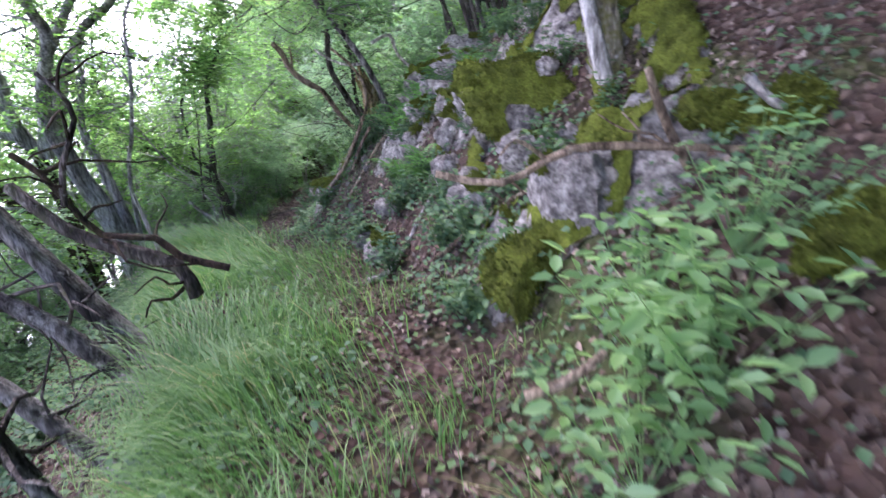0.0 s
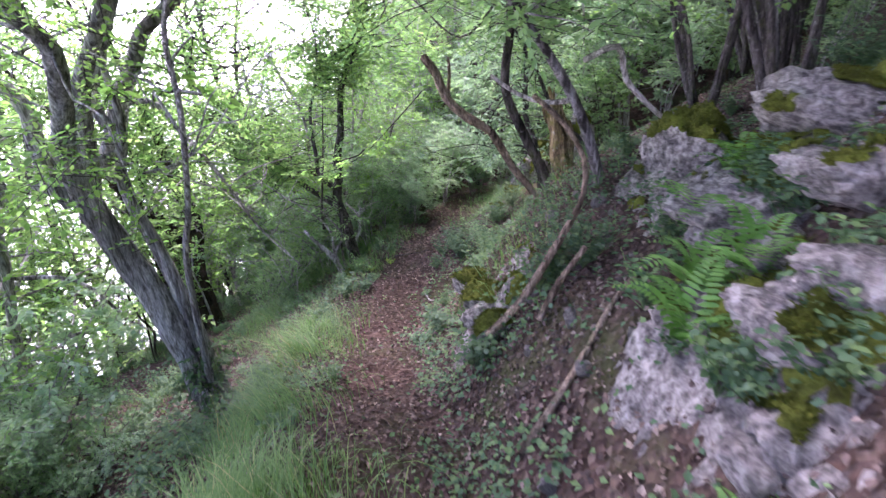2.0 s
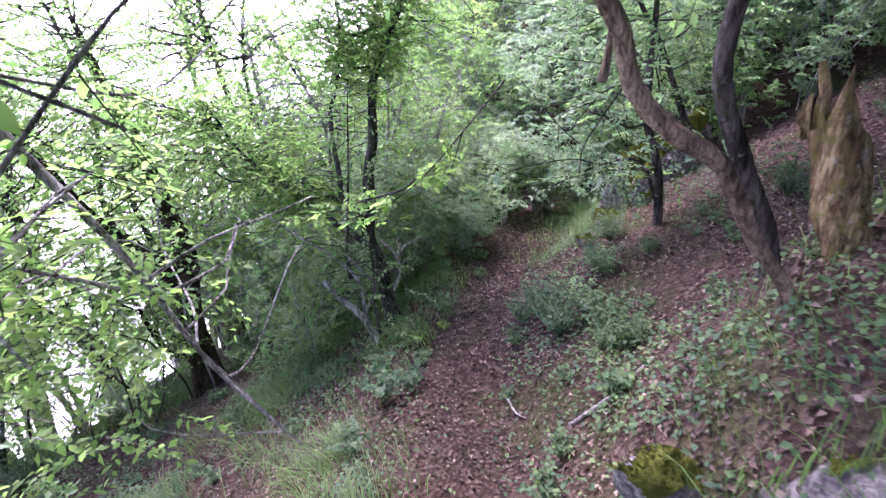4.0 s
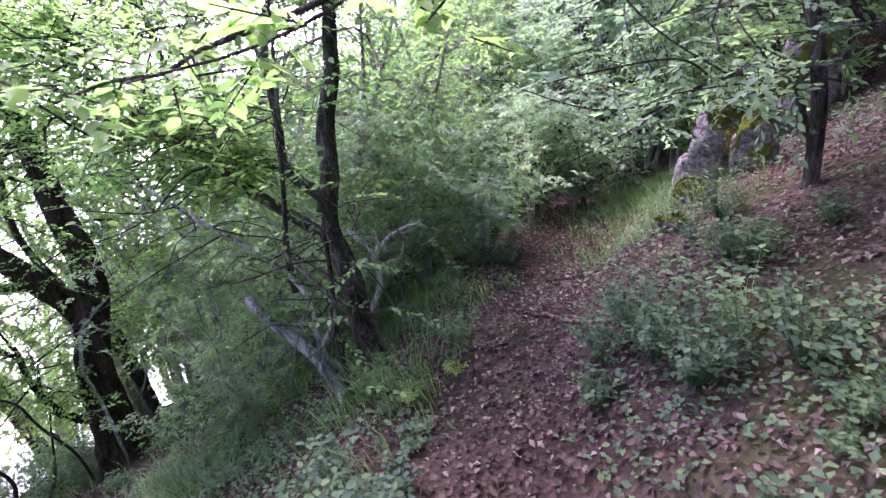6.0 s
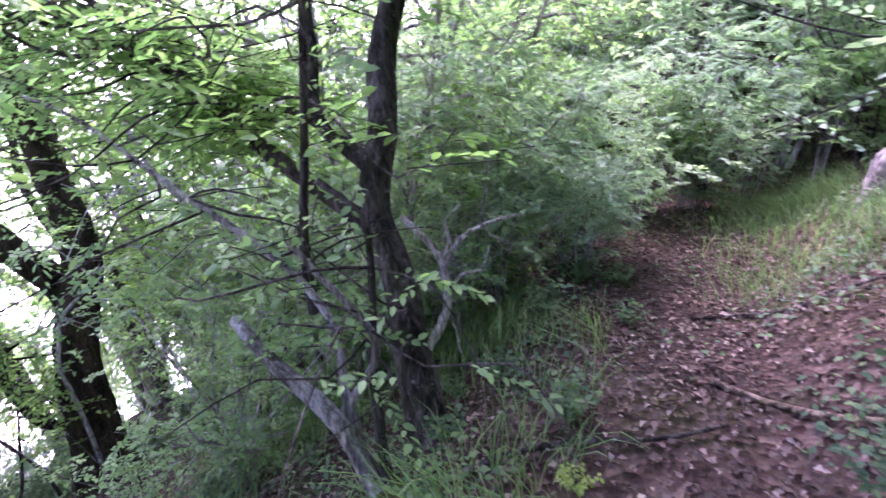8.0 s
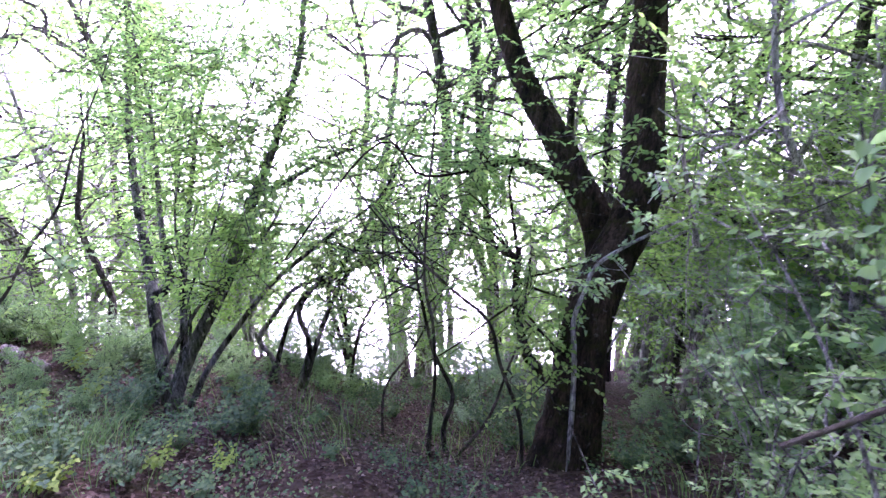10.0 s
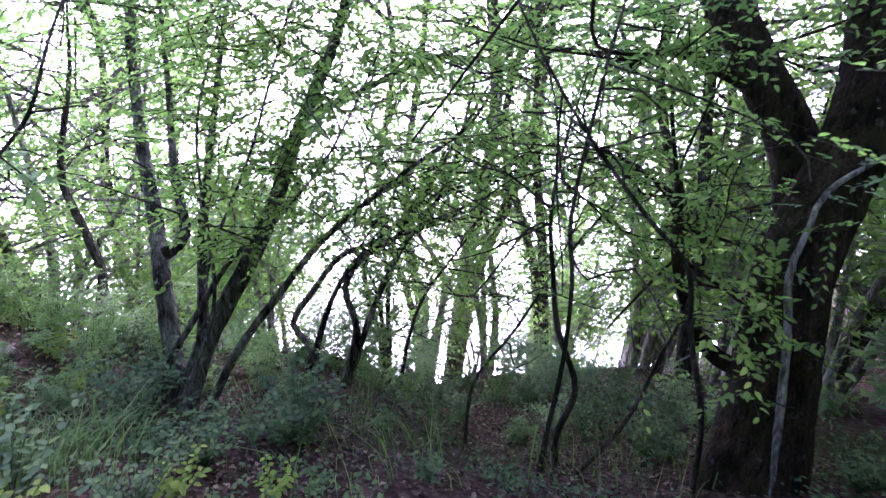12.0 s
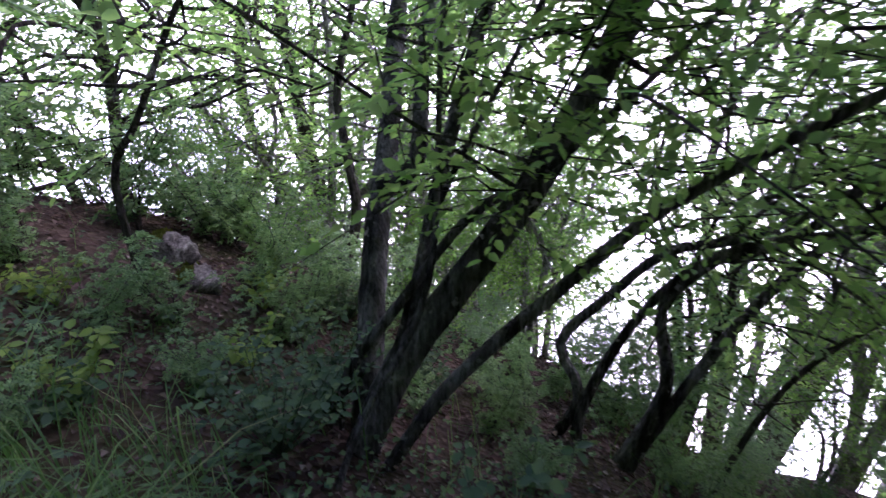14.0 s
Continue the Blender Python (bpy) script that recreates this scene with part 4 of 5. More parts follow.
# ---- rocks ----
def boulder(x, y, w, h, moss=0.0, sink=0.35, seed=0, category="rock", rise=0.0):
    """A craggy limestone block; moss covers a part of its upper side."""
    bm = bmesh.new()
    bmesh.ops.create_icosphere(bm, subdivisions=5 if w > 0.2 else 4, radius=1.0)
    off = Vector((seed * 3.7, seed * 1.3, seed * 2.1))
    reseed(seed, w)
    cuts = [(Vector(unit(rng.normal(0, 1, 3))), rng.uniform(0.62, 0.9)) for _ in range(9)]
    for v in bm.verts:
        p = v.co.copy()
        k = 1 + 0.35 * noise.noise(p * 1.3 + off) + 0.3 * abs(noise.noise(p * 2.6 + off)) + 0.16 * noise.noise(p * 5.5 + off) + 0.09 * noise.noise(p * 12 + off) - 0.35 * max(0, noise.noise(p * 2.3 - off))
        p = p * k
        for cut, far in cuts:
            over = p.dot(cut) - far
            if over > 0:
                p = p - cut * (over * 0.9)
        p = p * (1 + 0.05 * noise.noise(p * 7 + off) + 0.035 * noise.noise(p * 17 + off) - 0.1 * max(0, noise.noise(p * 4.5 - off) - 0.1))
        v.co = Vector((p.x * w, p.y * w * 0.9, p.z * h))
    z = float(height(x, y)) + h * (1 - 2 * sink) * 0.5 + rise
    me = bpy.data.meshes.new("boulder")
    bm.to_mesh(me)
    verts = np.array([v.co for v in bm.verts])
    nor = np.array([v.normal for v in bm.verts])
    bm.verts.ensure_lookup_table()
    faces = np.array([[v.index for v in f.verts] for f in bm.faces])
    bm.free()
    me.polygons.foreach_set("use_smooth", np.ones(len(me.polygons), dtype=bool))
    me.materials.append(ROCK)
    ob = tagged(new("boulder", me), "rough pale grey limestone boulder" + (" with yellow-green moss" if moss else " in the bank"), category, "rocks on the bank")
    ob.location = (x, y, z)
    if moss:
        keep = np.array([moss + 0.55 * n[2] - 0.75 + 0.7 * noise.noise(Vector(p) * (1.1 / max(w, 0.1)) + off) > 0 for p, n in zip(verts, nor)])
        sel = faces[keep[faces].all(1)]
        if len(sel) > 8:
            used = np.unique(sel)
            index = np.full(len(verts), -1)
            index[used] = np.arange(len(used))
            puff = np.array([0.012 + 0.012 * noise.noise(Vector(p) * 9 + off) for p in verts[used]])
            mesh_object("moss", verts[used] + nor[used] * puff[:, None], index[sel], MOSS, ob, "cushion of yellow-green moss")
            tagged(ob.children[0], kind="stuff")
            n = min(2600, int(len(sel) * 1.6))
            pick = sel[rng.integers(len(sel), size=n)]
            wts = rng.dirichlet((1, 1, 1), n)
            pos = (verts[pick] * wts[..., None]).sum(1)
            nn = unit(nor[pick].mean(1))
            d = unit(nn + rng.normal(0, 0.5, (n, 3)))
            v, f = leaves(pos + nn * 0.02 + d * 0.008, d, np.cross(d, rng.normal(0, 1, (n, 3))), rng.uniform(0.014, 0.034, n), 0.2, 0.4)
            tagged(mesh_object("moss_fuzz", v, f, MOSS, ob, smooth_faces=False), kind="stuff")
    return ob


boulder(0.56, 1.66, 0.215, 0.25, 0.35, 0.25, 1)
boulder(0.42, 2.68, 0.32, 0.3, 1.0, 0.35, 2)
boulder(0.43, 2.26, 0.14, 0.15, 0.2, 0.3, 3)
boulder(0.17, 2.26, 0.13, 0.14, 0.3, 0.3, 4)
boulder(0.06, 3.21, 0.10, 0.13, 0.0, 0.3, 5)
boulder(-0.44, 2.79, 0.14, 0.12, 0.3, 0.35, 6)
boulder(0.30, 1.55, 0.15, 0.2, 1.1, 0.35, 7)
boulder(-0.17, 5.10, 0.32, 0.18, 0.3, 0.4, 8)
boulder(0.07, 3.55, 0.13, 0.15, 0.2, 0.3, 9)
boulder(0.05, 4.13, 0.24, 0.15, 0.1, 0.4, 10)
boulder(0.20, 4.75, 0.26, 0.15, 0.2, 0.4, 11)
boulder(-0.25, 3.83, 0.12, 0.1, 0.3, 0.35, 12)
boulder(0.33, 3.1, 0.27, 0.2, 0.75, 0.45, 13)
boulder(0.02, 2.95, 0.12, 0.1, 0.3, 0.35, 35)
boulder(0.12, 3.3, 0.13, 0.11, 0.5, 0.35, 36)
boulder(1.02, 1.55, 0.12, 0.12, 1.0, 0.4, 37)
boulder(1.17, 1.4, 0.1, 0.11, 1.1, 0.4, 38)
boulder(1.05, 0.85, 0.12, 0.1, 0.9, 0.4, 39)
for x, y, w, up, seed in ((0.04, 3.2, 0.075, 0.08, 51), (0.41, 2.34, 0.1, 0.06, 52), (0.15, 2.5, 0.09, 0.04, 53), (0.28, 3.25, 0.055, 0.22, 54), (0.55, 2.5, 0.06, 0.2, 55), (0.3, 2.78, 0.05, 0.22, 56),
                          (0.22, 2.62, 0.05, 0.14, 57), (-0.31, 3.77, 0.1, 0.04, 58), (-0.64, 3.29, 0.08, 0.0, 59), (0.6, 2.05, 0.07, 0.1, 60), (-0.4, 5.37, 0.1, 0.08, 61), (-0.29, 4.92, 0.09, 0.06, 62)):
    boulder(x, y, w, w * 0.9, 0.0, 0.35, seed, rise=up)
boulder(-0.42, 3.30, 0.12, 0.1, 0.2, 0.35, 14)
boulder(0.22, 3.6, 0.12, 0.12, 0.3, 0.35, 15)
boulder(-0.56, 3.15, 0.11, 0.1, 0.3, 0.35, 16)
boulder(0.35, 5.6, 0.38, 0.25, 0.3, 0.4, 17)
boulder(-0.42, 4.42, 0.12, 0.1, 0.4, 0.35, 18)
boulder(-0.10, 4.1, 0.26, 0.14, 0.3, 0.4, 19)
boulder(-0.13, 4.55, 0.15, 0.1, 0.2, 0.4, 20)
boulder(-0.2, 6.15, 0.30, 0.32, 0.45, 0.35, 21)
boulder(-1.30, 5.35, 0.15, 0.14, 0.5, 0.35, 22)
boulder(-1.42, 5.6, 0.14, 0.14, 0.2, 0.3, 23)
boulder(-1.5, 6.0, 0.2, 0.16, 0.75, 0.4, 24)
boulder(-1.68, 6.42, 0.2, 0.18, 0.5, 0.35, 25)
boulder(-2.0, 11.75, 0.17, 0.5, 0.2, 0.3, 26, rise=0.05)
boulder(-1.78, 12.0, 0.16, 0.36, 0.6, 0.2, 46)
boulder(-1.62, 11.7, 0.17, 0.42, 0.55, 0.3, 47)
boulder(-2.08, 12.2, 0.14, 0.28, 0.15, 0.2, 48)
boulder(-1.72, 12.4, 0.26, 0.5, 0.5, 0.15, 27, rise=0.1)
boulder(-1.30, 12.65, 0.34, 0.6, 0.5, 0.15, 28, rise=0.1)
boulder(-1.05, 12.95, 0.34, 0.5, 0.5, 0.2, 29, rise=0.3)
boulder(-2.27, 10.9, 0.13, 0.08, 0.3, 0.4, 30)
boulder(-2.05, 11.4, 0.2, 0.13, 0.9, 0.4, 31)
boulder(-4.2, 8.88, 0.08, 0.07, 1.0, 0.35, 32)
boulder(-9.95, 5.1, 0.13, 0.12, 0.2, 0.3, 33)
boulder(-9.85, 5.35, 0.11, 0.09, 0.2, 0.3, 34)


def fractal(x, y, f, seed):
    """Summed noise over a grid of places."""
    return np.array([noise.noise((a * f, b * f, seed)) + 0.5 * noise.noise((a * f * 2.1, b * f * 2.1, seed + 3)) + 0.25 * noise.noise((a * f * 4.3, b * f * 4.3, seed + 7))
                     for a, b in zip(x.ravel(), y.ravel())]).reshape(x.shape)


def outcrop(x0, x1, y0, y1, step, amount, cover, moss, seed, label):
    """Bedrock breaking through the bank: ledges and knobs that rise out of the soil, with moss on their upper sides."""
    X, Y = np.meshgrid(np.arange(x0, x1, step), np.arange(y0, y1, step), indexing="ij")
    big, small = fractal(X, Y, 1.5, seed), fractal(X, Y, 5.5, seed + 11)
    body = np.clip(big + cover, -0.35, 0.7) + 0.55 * small
    ledge = np.round(body * 5) / 5
    body = body + 0.72 * (ledge - body)
    edge = smooth((X - x0) / 0.3) * smooth((x1 - X) / 0.3) * smooth((Y - y0) / 0.35) * smooth((y1 - Y) / 0.35)
    fine = fractal(X, Y, 17, seed + 5)
    Z = height(X, Y) - 0.1 + (amount * body + 0.03 * fine + 0.075) * edge
    n, m = X.shape
    i, j = np.arange(n - 1)[:, None] * m, np.arange(m - 1)[None]
    f = np.stack([i + j, i + m + j, i + m + j + 1, i + j + 1], -1).reshape(-1, 4)
    c = np.array([(x0 + x1) / 2, (y0 + y1) / 2, float(height((x0 + x1) / 2, (y0 + y1) / 2))])
    P = np.stack([X, Y, Z], -1)
    # ledges lean out towards the trail
    P[..., 0] += 0.06 * small - 0.25 * amount * np.clip(body, 0, 1)
    top = (Z > height(X, Y) - 0.06).ravel()
    v = P.reshape(-1, 3) - c
    f = f[top[f].any(1)]
    ob = mesh_object("rock_outcrop", v, f, ROCK, smooth_faces=True)
    ob.location = c
    tagged(ob, label, "rock", "rocks on the bank")
    gx, gy = np.gradient(P[..., 2], step)
    nor = unit(np.stack([-gx, -gy, np.ones_like(gx)], -1)).reshape(-1, 3)
    patch = fractal(X, Y, 2.4, seed + 21).ravel() + 0.35 * small.ravel()
    keep = (patch + moss + 0.5 * (nor[:, 2] - 0.75) > 0) & (Z > height(X, Y) - 0.02).ravel()
    sel = f[keep[f].all(1)]
    used = np.unique(sel)
    index = np.full(len(v), -1)
    index[used] = np.arange(len(used))
    reseed(seed, 9)
    mesh_object("moss", v[used] + nor[used] * rng.uniform(0.01, 0.024, len(used))[:, None], index[sel], MOSS, ob, "cushion of yellow-green moss")["kind"] = "stuff"
    k = len(sel) * 4
    pick = sel[rng.integers(len(sel), size=k)]
    wts = rng.dirichlet((1, 1, 1, 1), k)
    pos = (v[pick] * wts[..., None]).sum(1)
    nn = unit(nor[pick].mean(1))
    d = unit(nn + rng.normal(0, 0.6, (k, 3)))
    lv, lf = leaves(pos + nn * 0.022 + d * 0.006, d, np.cross(d, rng.normal(0, 1, (k, 3))), rng.uniform(0.01, 0.022, k), 0.2, 0.45)
    tagged(mesh_object("moss_fuzz", lv, lf, MOSS, ob, smooth_faces=False), kind="stuff")
    return ob


outcrop(0.0, 1.35, 1.25, 3.6, 0.024, 0.27, 0.2, 0.36, 2.0, "pale limestone bedrock under thick yellow-green moss in the bank")
outcrop(-0.75, 1.15, 2.9, 6.6, 0.026, 0.2, 0.12, -0.1, 4.0, "rough pale grey limestone bedrock breaking through the bank")
outcrop(-1.8, -1.0, 5.0, 6.5, 0.024, 0.22, 0.2, -0.05, 6.0, "low pale limestone ledge with moss beside the trail")


# ---- woods around ----
def wild_tree(seed, h, spread, stems, leaf_mat, bark, n_sprays, leaf, name, label, group, lean=(-0.15, 0, 0), thick=1.0, low=0.25):
    t = Tree(name, label, (0, 0, 0), group=group)
    t.near = False
    reseed(seed)
    for k in range(stems):
        a = rng.uniform(0, 6.28)
        d = np.array([math.cos(a), math.sin(a), 0]) * spread * rng.uniform(0.15, 0.55)
        hh = h * rng.uniform(0.7, 1.05)
        pts = [[0.06 * math.cos(a), 0.06 * math.sin(a), -0.25]]
        for s in (0.22, 0.45, 0.7, 1.0):
            p = d * s ** 1.3 + np.array(lean) * hh * s + rng.normal(0, 0.035 * h * s ** 0.5, 3)
            pts.append([p[0], p[1], hh * s])
        t.limb(pts, rng.uniform(0.011, 0.016) * h * thick, 0.003 * h * thick, bark, "stem" if stems > 1 else "trunk", 0.3, sides=7)
    t.branch_out(int(14 + n_sprays / 12), bark, (0.12 * h, 0.32 * h), low, 0.3, lean, 0.0035 * h)
    t.crown(n_sprays, leaf_mat, leaf, 0.1 * h, 14, 0.05 * h, bark, hero=False)
    return t.ob


kinds = [
    wild_tree(1, 5.5, 2.2, 2, LEAF_LIGHT, BARK_GREY, 430, 0.082, "tree", "slender grey-barked woodland tree with light green leaves", "woodland trees"),
    wild_tree(2, 4.6, 2.4, 3, LEAF_MID, BARK_BROWN, 400, 0.08, "tree", "many-stemmed woodland tree with mid green leaves", "woodland trees"),
    wild_tree(3, 6.5, 2.6, 1, LEAF_LIGHT, BARK_BROWN, 470, 0.086, "tree", "tall thin woodland tree with light green leaves", "woodland trees"),
]
tall = [
    wild_tree(7, 8.0, 3.6, 2, LEAF_LIGHT, BARK_BROWN, 560, 0.11, "tree", "tall leaning woodland tree with a light green crown", "woodland trees", (-0.2, 0, 0), 0.6),
    wild_tree(8, 9.0, 3.6, 1, LEAF_LIGHT, BARK_BROWN, 600, 0.115, "tree", "tall single-stemmed tree with a broad light green crown", "woodland trees", (-0.15, 0, 0), 0.6),
    wild_tree(11, 10.5, 4.5, 2, LEAF_LIGHT, BARK_BROWN, 420, 0.11, "tree", "tall airy tree with a high thin light green crown", "woodland trees", (-0.08, 0, 0), 0.8, 0.5),
]
# crowns sit above the view, added to shade the bank and trail
shade_canopy = [
    wild_tree(21, 9.5, 6.0, 3, LEAF_MID, BARK_BROWN, 620, 0.2, "tree", "dark crooked tree with a wide out-of-view crown added to shade the trail", "trees on the bank", (-0.3, 0, 0), 0.4, 0.5),
    wild_tree(22, 8.5, 5.5, 2, LEAF_MID, BARK_MOTTLED, 560, 0.2, "tree", "crooked grey-brown tree leaning downhill, its wide unseen crown added for shade", "trees on the bank", (-0.32, 0.05, 0), 0.42, 0.5),
]
airy = [
    wild_tree(9, 5.0, 3.0, 3, LEAF_LIGHT, BARK_GREY, 480, 0.065, "tree", "airy many-stemmed young tree with thin dark stems", "young trees down the slope", (-0.1, 0.1, 0)),
    wild_tree(10, 4.2, 2.6, 3, LEAF_LIGHT, BARK_GREY, 430, 0.06, "tree", "airy clump of thin crooked stems with light leaves", "young trees down the slope", (-0.1, 0.1, 0)),
]
bushes = [
    wild_tree(4, 2.0, 2.2, 6, LEAF_BLUE, BARK_GREY, 270, 0.07, "shrub", "dense pale green leafy shrub with thin grey stems", "shrubs on the slope", (-0.05, 0, 0), 0.5),
    wild_tree(5, 1.5, 1.8, 6, LEAF_MID, BARK_BROWN, 230, 0.06, "shrub", "low bushy green shrub with bare lower stems", "shrubs on the slope", (-0.1, 0, 0), 0.5),
    wild_tree(6, 2.6, 2.2, 5, LEAF_BLUE, BARK_GREY, 270, 0.07, "shrub", "loose tall shrub with pale green leaves and grey twigs", "shrubs on the slope", (-0.1, 0, 0), 0.5),
]

twiggy = [
    wild_tree(12, 2.0, 2.6, 9, LEAF_MID, BARK_GREY, 230, 0.045, "shrub", "open shrub of many thin grey twigs with small green leaves", "twiggy shrubs below the trail", (-0.2, 0, 0), 0.45, 0.15),
    wild_tree(13, 1.6, 2.4, 9, LEAF_MID, BARK_MOTTLED, 200, 0.045, "shrub", "tangle of bare grey stems with few green leaves", "twiggy shrubs below the trail", (-0.25, 0.05, 0), 0.5, 0.15),
]


def plant(kind, x, y, turn, s, dz=0.0):
    m = Matrix.LocRotScale((x, y, float(height(x, y)) + dz), Euler((0, 0, turn)), (s, s, s))
    ob = copy_thing(kind, m)
    ob.matrix_basis = m
    return ob


def trail_distance(x, y):
    return float(np.min(np.hypot(TRAIL[:, 0] - x, TRAIL[:, 1] - y)))


def scatter(kinds, count, x0, x1, y0, y1, gap, clear, sizes=(0.75, 1.2), avoid=(), facing=None):
    reseed(x0, x1, y0, y1)
    done, tries = [], 0
    while len(done) < count and tries < count * 30:
        tries += 1
        x, y = rng.uniform(x0, x1), rng.uniform(y0, y1)
        if trail_distance(x, y) < clear or any(math.hypot(x - a, y - b) < gap for a, b in done):
            continue
        if any(a < x < b and c < y < d for a, b, c, d in avoid):
            continue
        done.append((x, y))
        turn = rng.uniform(0, 6.28)
        plant(kinds[rng.integers(len(kinds))], x, y, turn if facing is None else facing + 0.12 * (turn - 3.14), rng.uniform(*sizes))


# beyond the bend, ahead of the upper trail
scatter(bushes, 20, -8.5, -4.2, 10.6, 15.5, 0.9, 1.6, (0.8, 1.25))
scatter(bushes, 26, -3.4, 3.0, 13.4, 19, 0.9, 1.6, (0.9, 1.5))
scatter(kinds, 4, -10, -5, 14, 18, 1.6, 2.5, (0.6, 0.8))
# down the slope to the left
scatter(bushes, 17, -8.2, -3.6, -2.5, 7.0, 1.1, 1.7, (0.6, 1.0), [(-5.4, -2.5, 4.6, 6.8), (-9, -6.5, 5.2, 9.0)])
scatter(kinds, 5, -11.5, -5.0, -5, 3.5, 1.9, 2.5, (0.8, 1.1))
scatter(kinds, 5, -12.0, -8.5, 11.5, 17, 1.8, 2.5, (0.7, 1.0))
scatter(kinds, 5, -13.5, -11.4, 0.5, 9.0, 1.5, 3.0, (0.5, 0.75))
scatter(tall[2:], 6, -18.5, -13.0, 1.0, 15, 1.6, 3.0, (0.9, 1.2))
scatter(tall, 3, -15, -9.5, -5, 2.0, 2.0, 3.5, (0.8, 1.0))
scatter(kinds, 22, -15, 4, 17, 24, 1.5, 3.0, (0.6, 0.95))
scatter(bushes, 40, -13, 3, 15.2, 21, 0.9, 3.0, (0.9, 1.5))
# bank trees added to shade the bank and trail from overhead
scatter(tall, 4, 0.4, 1.8, 7.6, 11.5, 0.9, 2.2, (0.75, 0.95))
scatter(shade_canopy, 10, 1.5, 3.4, -3.0, 13.5, 1.5, 1.9, (0.85, 1.05), (), 0.0)
scatter(shade_canopy, 8, 3.6, 6.5, -1.0, 15, 1.7, 2.2, (0.85, 1.05), (), 0.0)
scatter(airy, 9, -16.0, -11.6, 1.0, 14, 1.1, 3.0, (0.9, 1.3))
scatter(airy, 9, -9.8, -5.2, 10.8, 14.5, 1.1, 2.0, (0.75, 1.05))
scatter(kinds, 4, -8.6, -4.9, 0.5, 6.2, 1.2, 2.0, (0.8, 1.05), [(-5.6, -2.5, 4.3, 6.8)])
scatter(bushes, 16, -12.0, -10.3, 4.6, 10.5, 0.5, 2.2, (0.25, 0.42))
for x, y, s in ((-9.5, 4.75, 0.42), (-10.1, 4.7, 0.55), (-9.0, 4.6, 0.5), (-10.7, 5.2, 0.45), (-10.3, 5.75, 0.3)):
    plant(bushes[1], x, y, x * 5, s)
for x, y, s in ((-10.5, 12.0, 0.8), (-11.5, 13.6, 0.9), (-9.7, 13.3, 0.8), (-12.6, 11.2, 0.85)):
    plant(tall[2], x, y, x * 3, s)
for x, y, k, s in ((-3.95, 11.3, 0, 0.6), (-4.25, 12.0, 0, 0.75), (-3.75, 12.7, 2, 0.7), (-3.3, 13.5, 0, 0.85), (-2.7, 14.3, 0, 0.9), (-2.0, 14.6, 2, 0.8), (-4.6, 11.2, 2, 0.7)):
    plant(bushes[k], x, y, x * 7, s)
for x, y, s in ((-11.9, 9.6, 0.4), (-12.2, 8.4, 0.4), (-11.2, 10.6, 0.5)):
    plant(airy[1], x, y, x * 5, s)
# thicket beyond the brow of the lower slope
scatter(airy, 5, -14.5, -11.2, 8.2, 14.5, 1.4, 2.4, (0.6, 0.95))
scatter(airy, 4, -13.5, -11.0, 3.0, 8.0, 0.9, 2.5, (0.45, 0.75))
for x, y, k, s in ((-4.3, 3.6, 0, 0.45), (-4.7, 4.2, 2, 0.45), (-4.1, 4.3, 0, 0.35), (-5.1, 3.4, 2, 0.5), (-4.5, 2.9, 0, 0.45), (-3.9, 3.2, 0, 0.35), (-5.4, 4.4, 0, 0.6)):
    plant(bushes[k], x, y, x * 7, s)
for x, y, k, s in ((-5.5, 9.3, 0, 0.8), (-6.1, 9.9, 1, 0.9), (-5.4, 10.2, 0, 0.9), (-6.8, 10.4, 0, 0.8), (-6.4, 11.0, 1, 0.9), (-5.9, 8.9, 1, 0.65), (-5.0, 10.7, 0, 0.9),
                   (-4.4, 3.4, 0, 0.9), (-5.0, 4.3, 1, 0.9), (-3.9, 2.5, 0, 0.8), (-4.9, 2.4, 0, 1.0), (-5.6, 3.6, 0, 1.0), (-4.6, 4.9, 1, 0.7), (-3.4, 1.4, 1, 0.8), (-4.2, 1.0, 0, 1.0), (-5.9, 5.0, 0, 0.8)):
    plant(twiggy[k], x, y, x * 5 + y, s)
# leafy undergrowth about the coppice stool
for x, y, k, s in ((-9.9, 5.9, 1, 0.3), (-9.5, 5.55, 1, 0.32), (-10.2, 5.5, 1, 0.36), (-9.3, 5.0, 1, 0.35), (-9.8, 6.6, 1, 0.25), (-10.3, 6.1, 1, 0.35), (-9.6, 7.2, 1, 0.25), (-10.0, 7.1, 1, 0.3), (-9.2, 5.9, 1, 0.22), (-9.35, 4.45, 0, 0.85), (-8.9, 4.6, 1, 0.5), (-10.4, 4.2, 1, 0.5), (-10.9, 4.6, 1, 0.45), (-10.0, 4.0, 1, 0.6), (-10.5, 4.9, 1, 0.4)):
    plant(bushes[k], x, y, x * 5 + y, s)
# up the bank
for x, y, s in ((-9.75, 5.85, 0.26), (-9.1, 5.55, 0.24), (-8.6, 5.8, 0.18), (-10.0, 6.3, 0.25), (-9.8, 6.95, 0.2), (-10.3, 6.9, 0.26), (-9.9, 8.1, 0.22), (-9.3, 8.9, 0.22), (-10.4, 8.3, 0.28)):
    plant(bushes[1], x, y, x * 9, s)
for x, y, s in ((-10.4, 7.6, 0.3), (-10.2, 7.95, 0.27), (-10.65, 7.2, 0.3), (-10.85, 7.9, 0.3), (-11.0, 7.0, 0.34)):
    plant(bushes[1], x, y, x * 9, s)
for x, y, s in ((-9.3, 9.3, 0.2), (-8.8, 10.2, 0.25), (-8.5, 10.9, 0.3)):
    plant(bushes[0], x, y, x * 9, s)
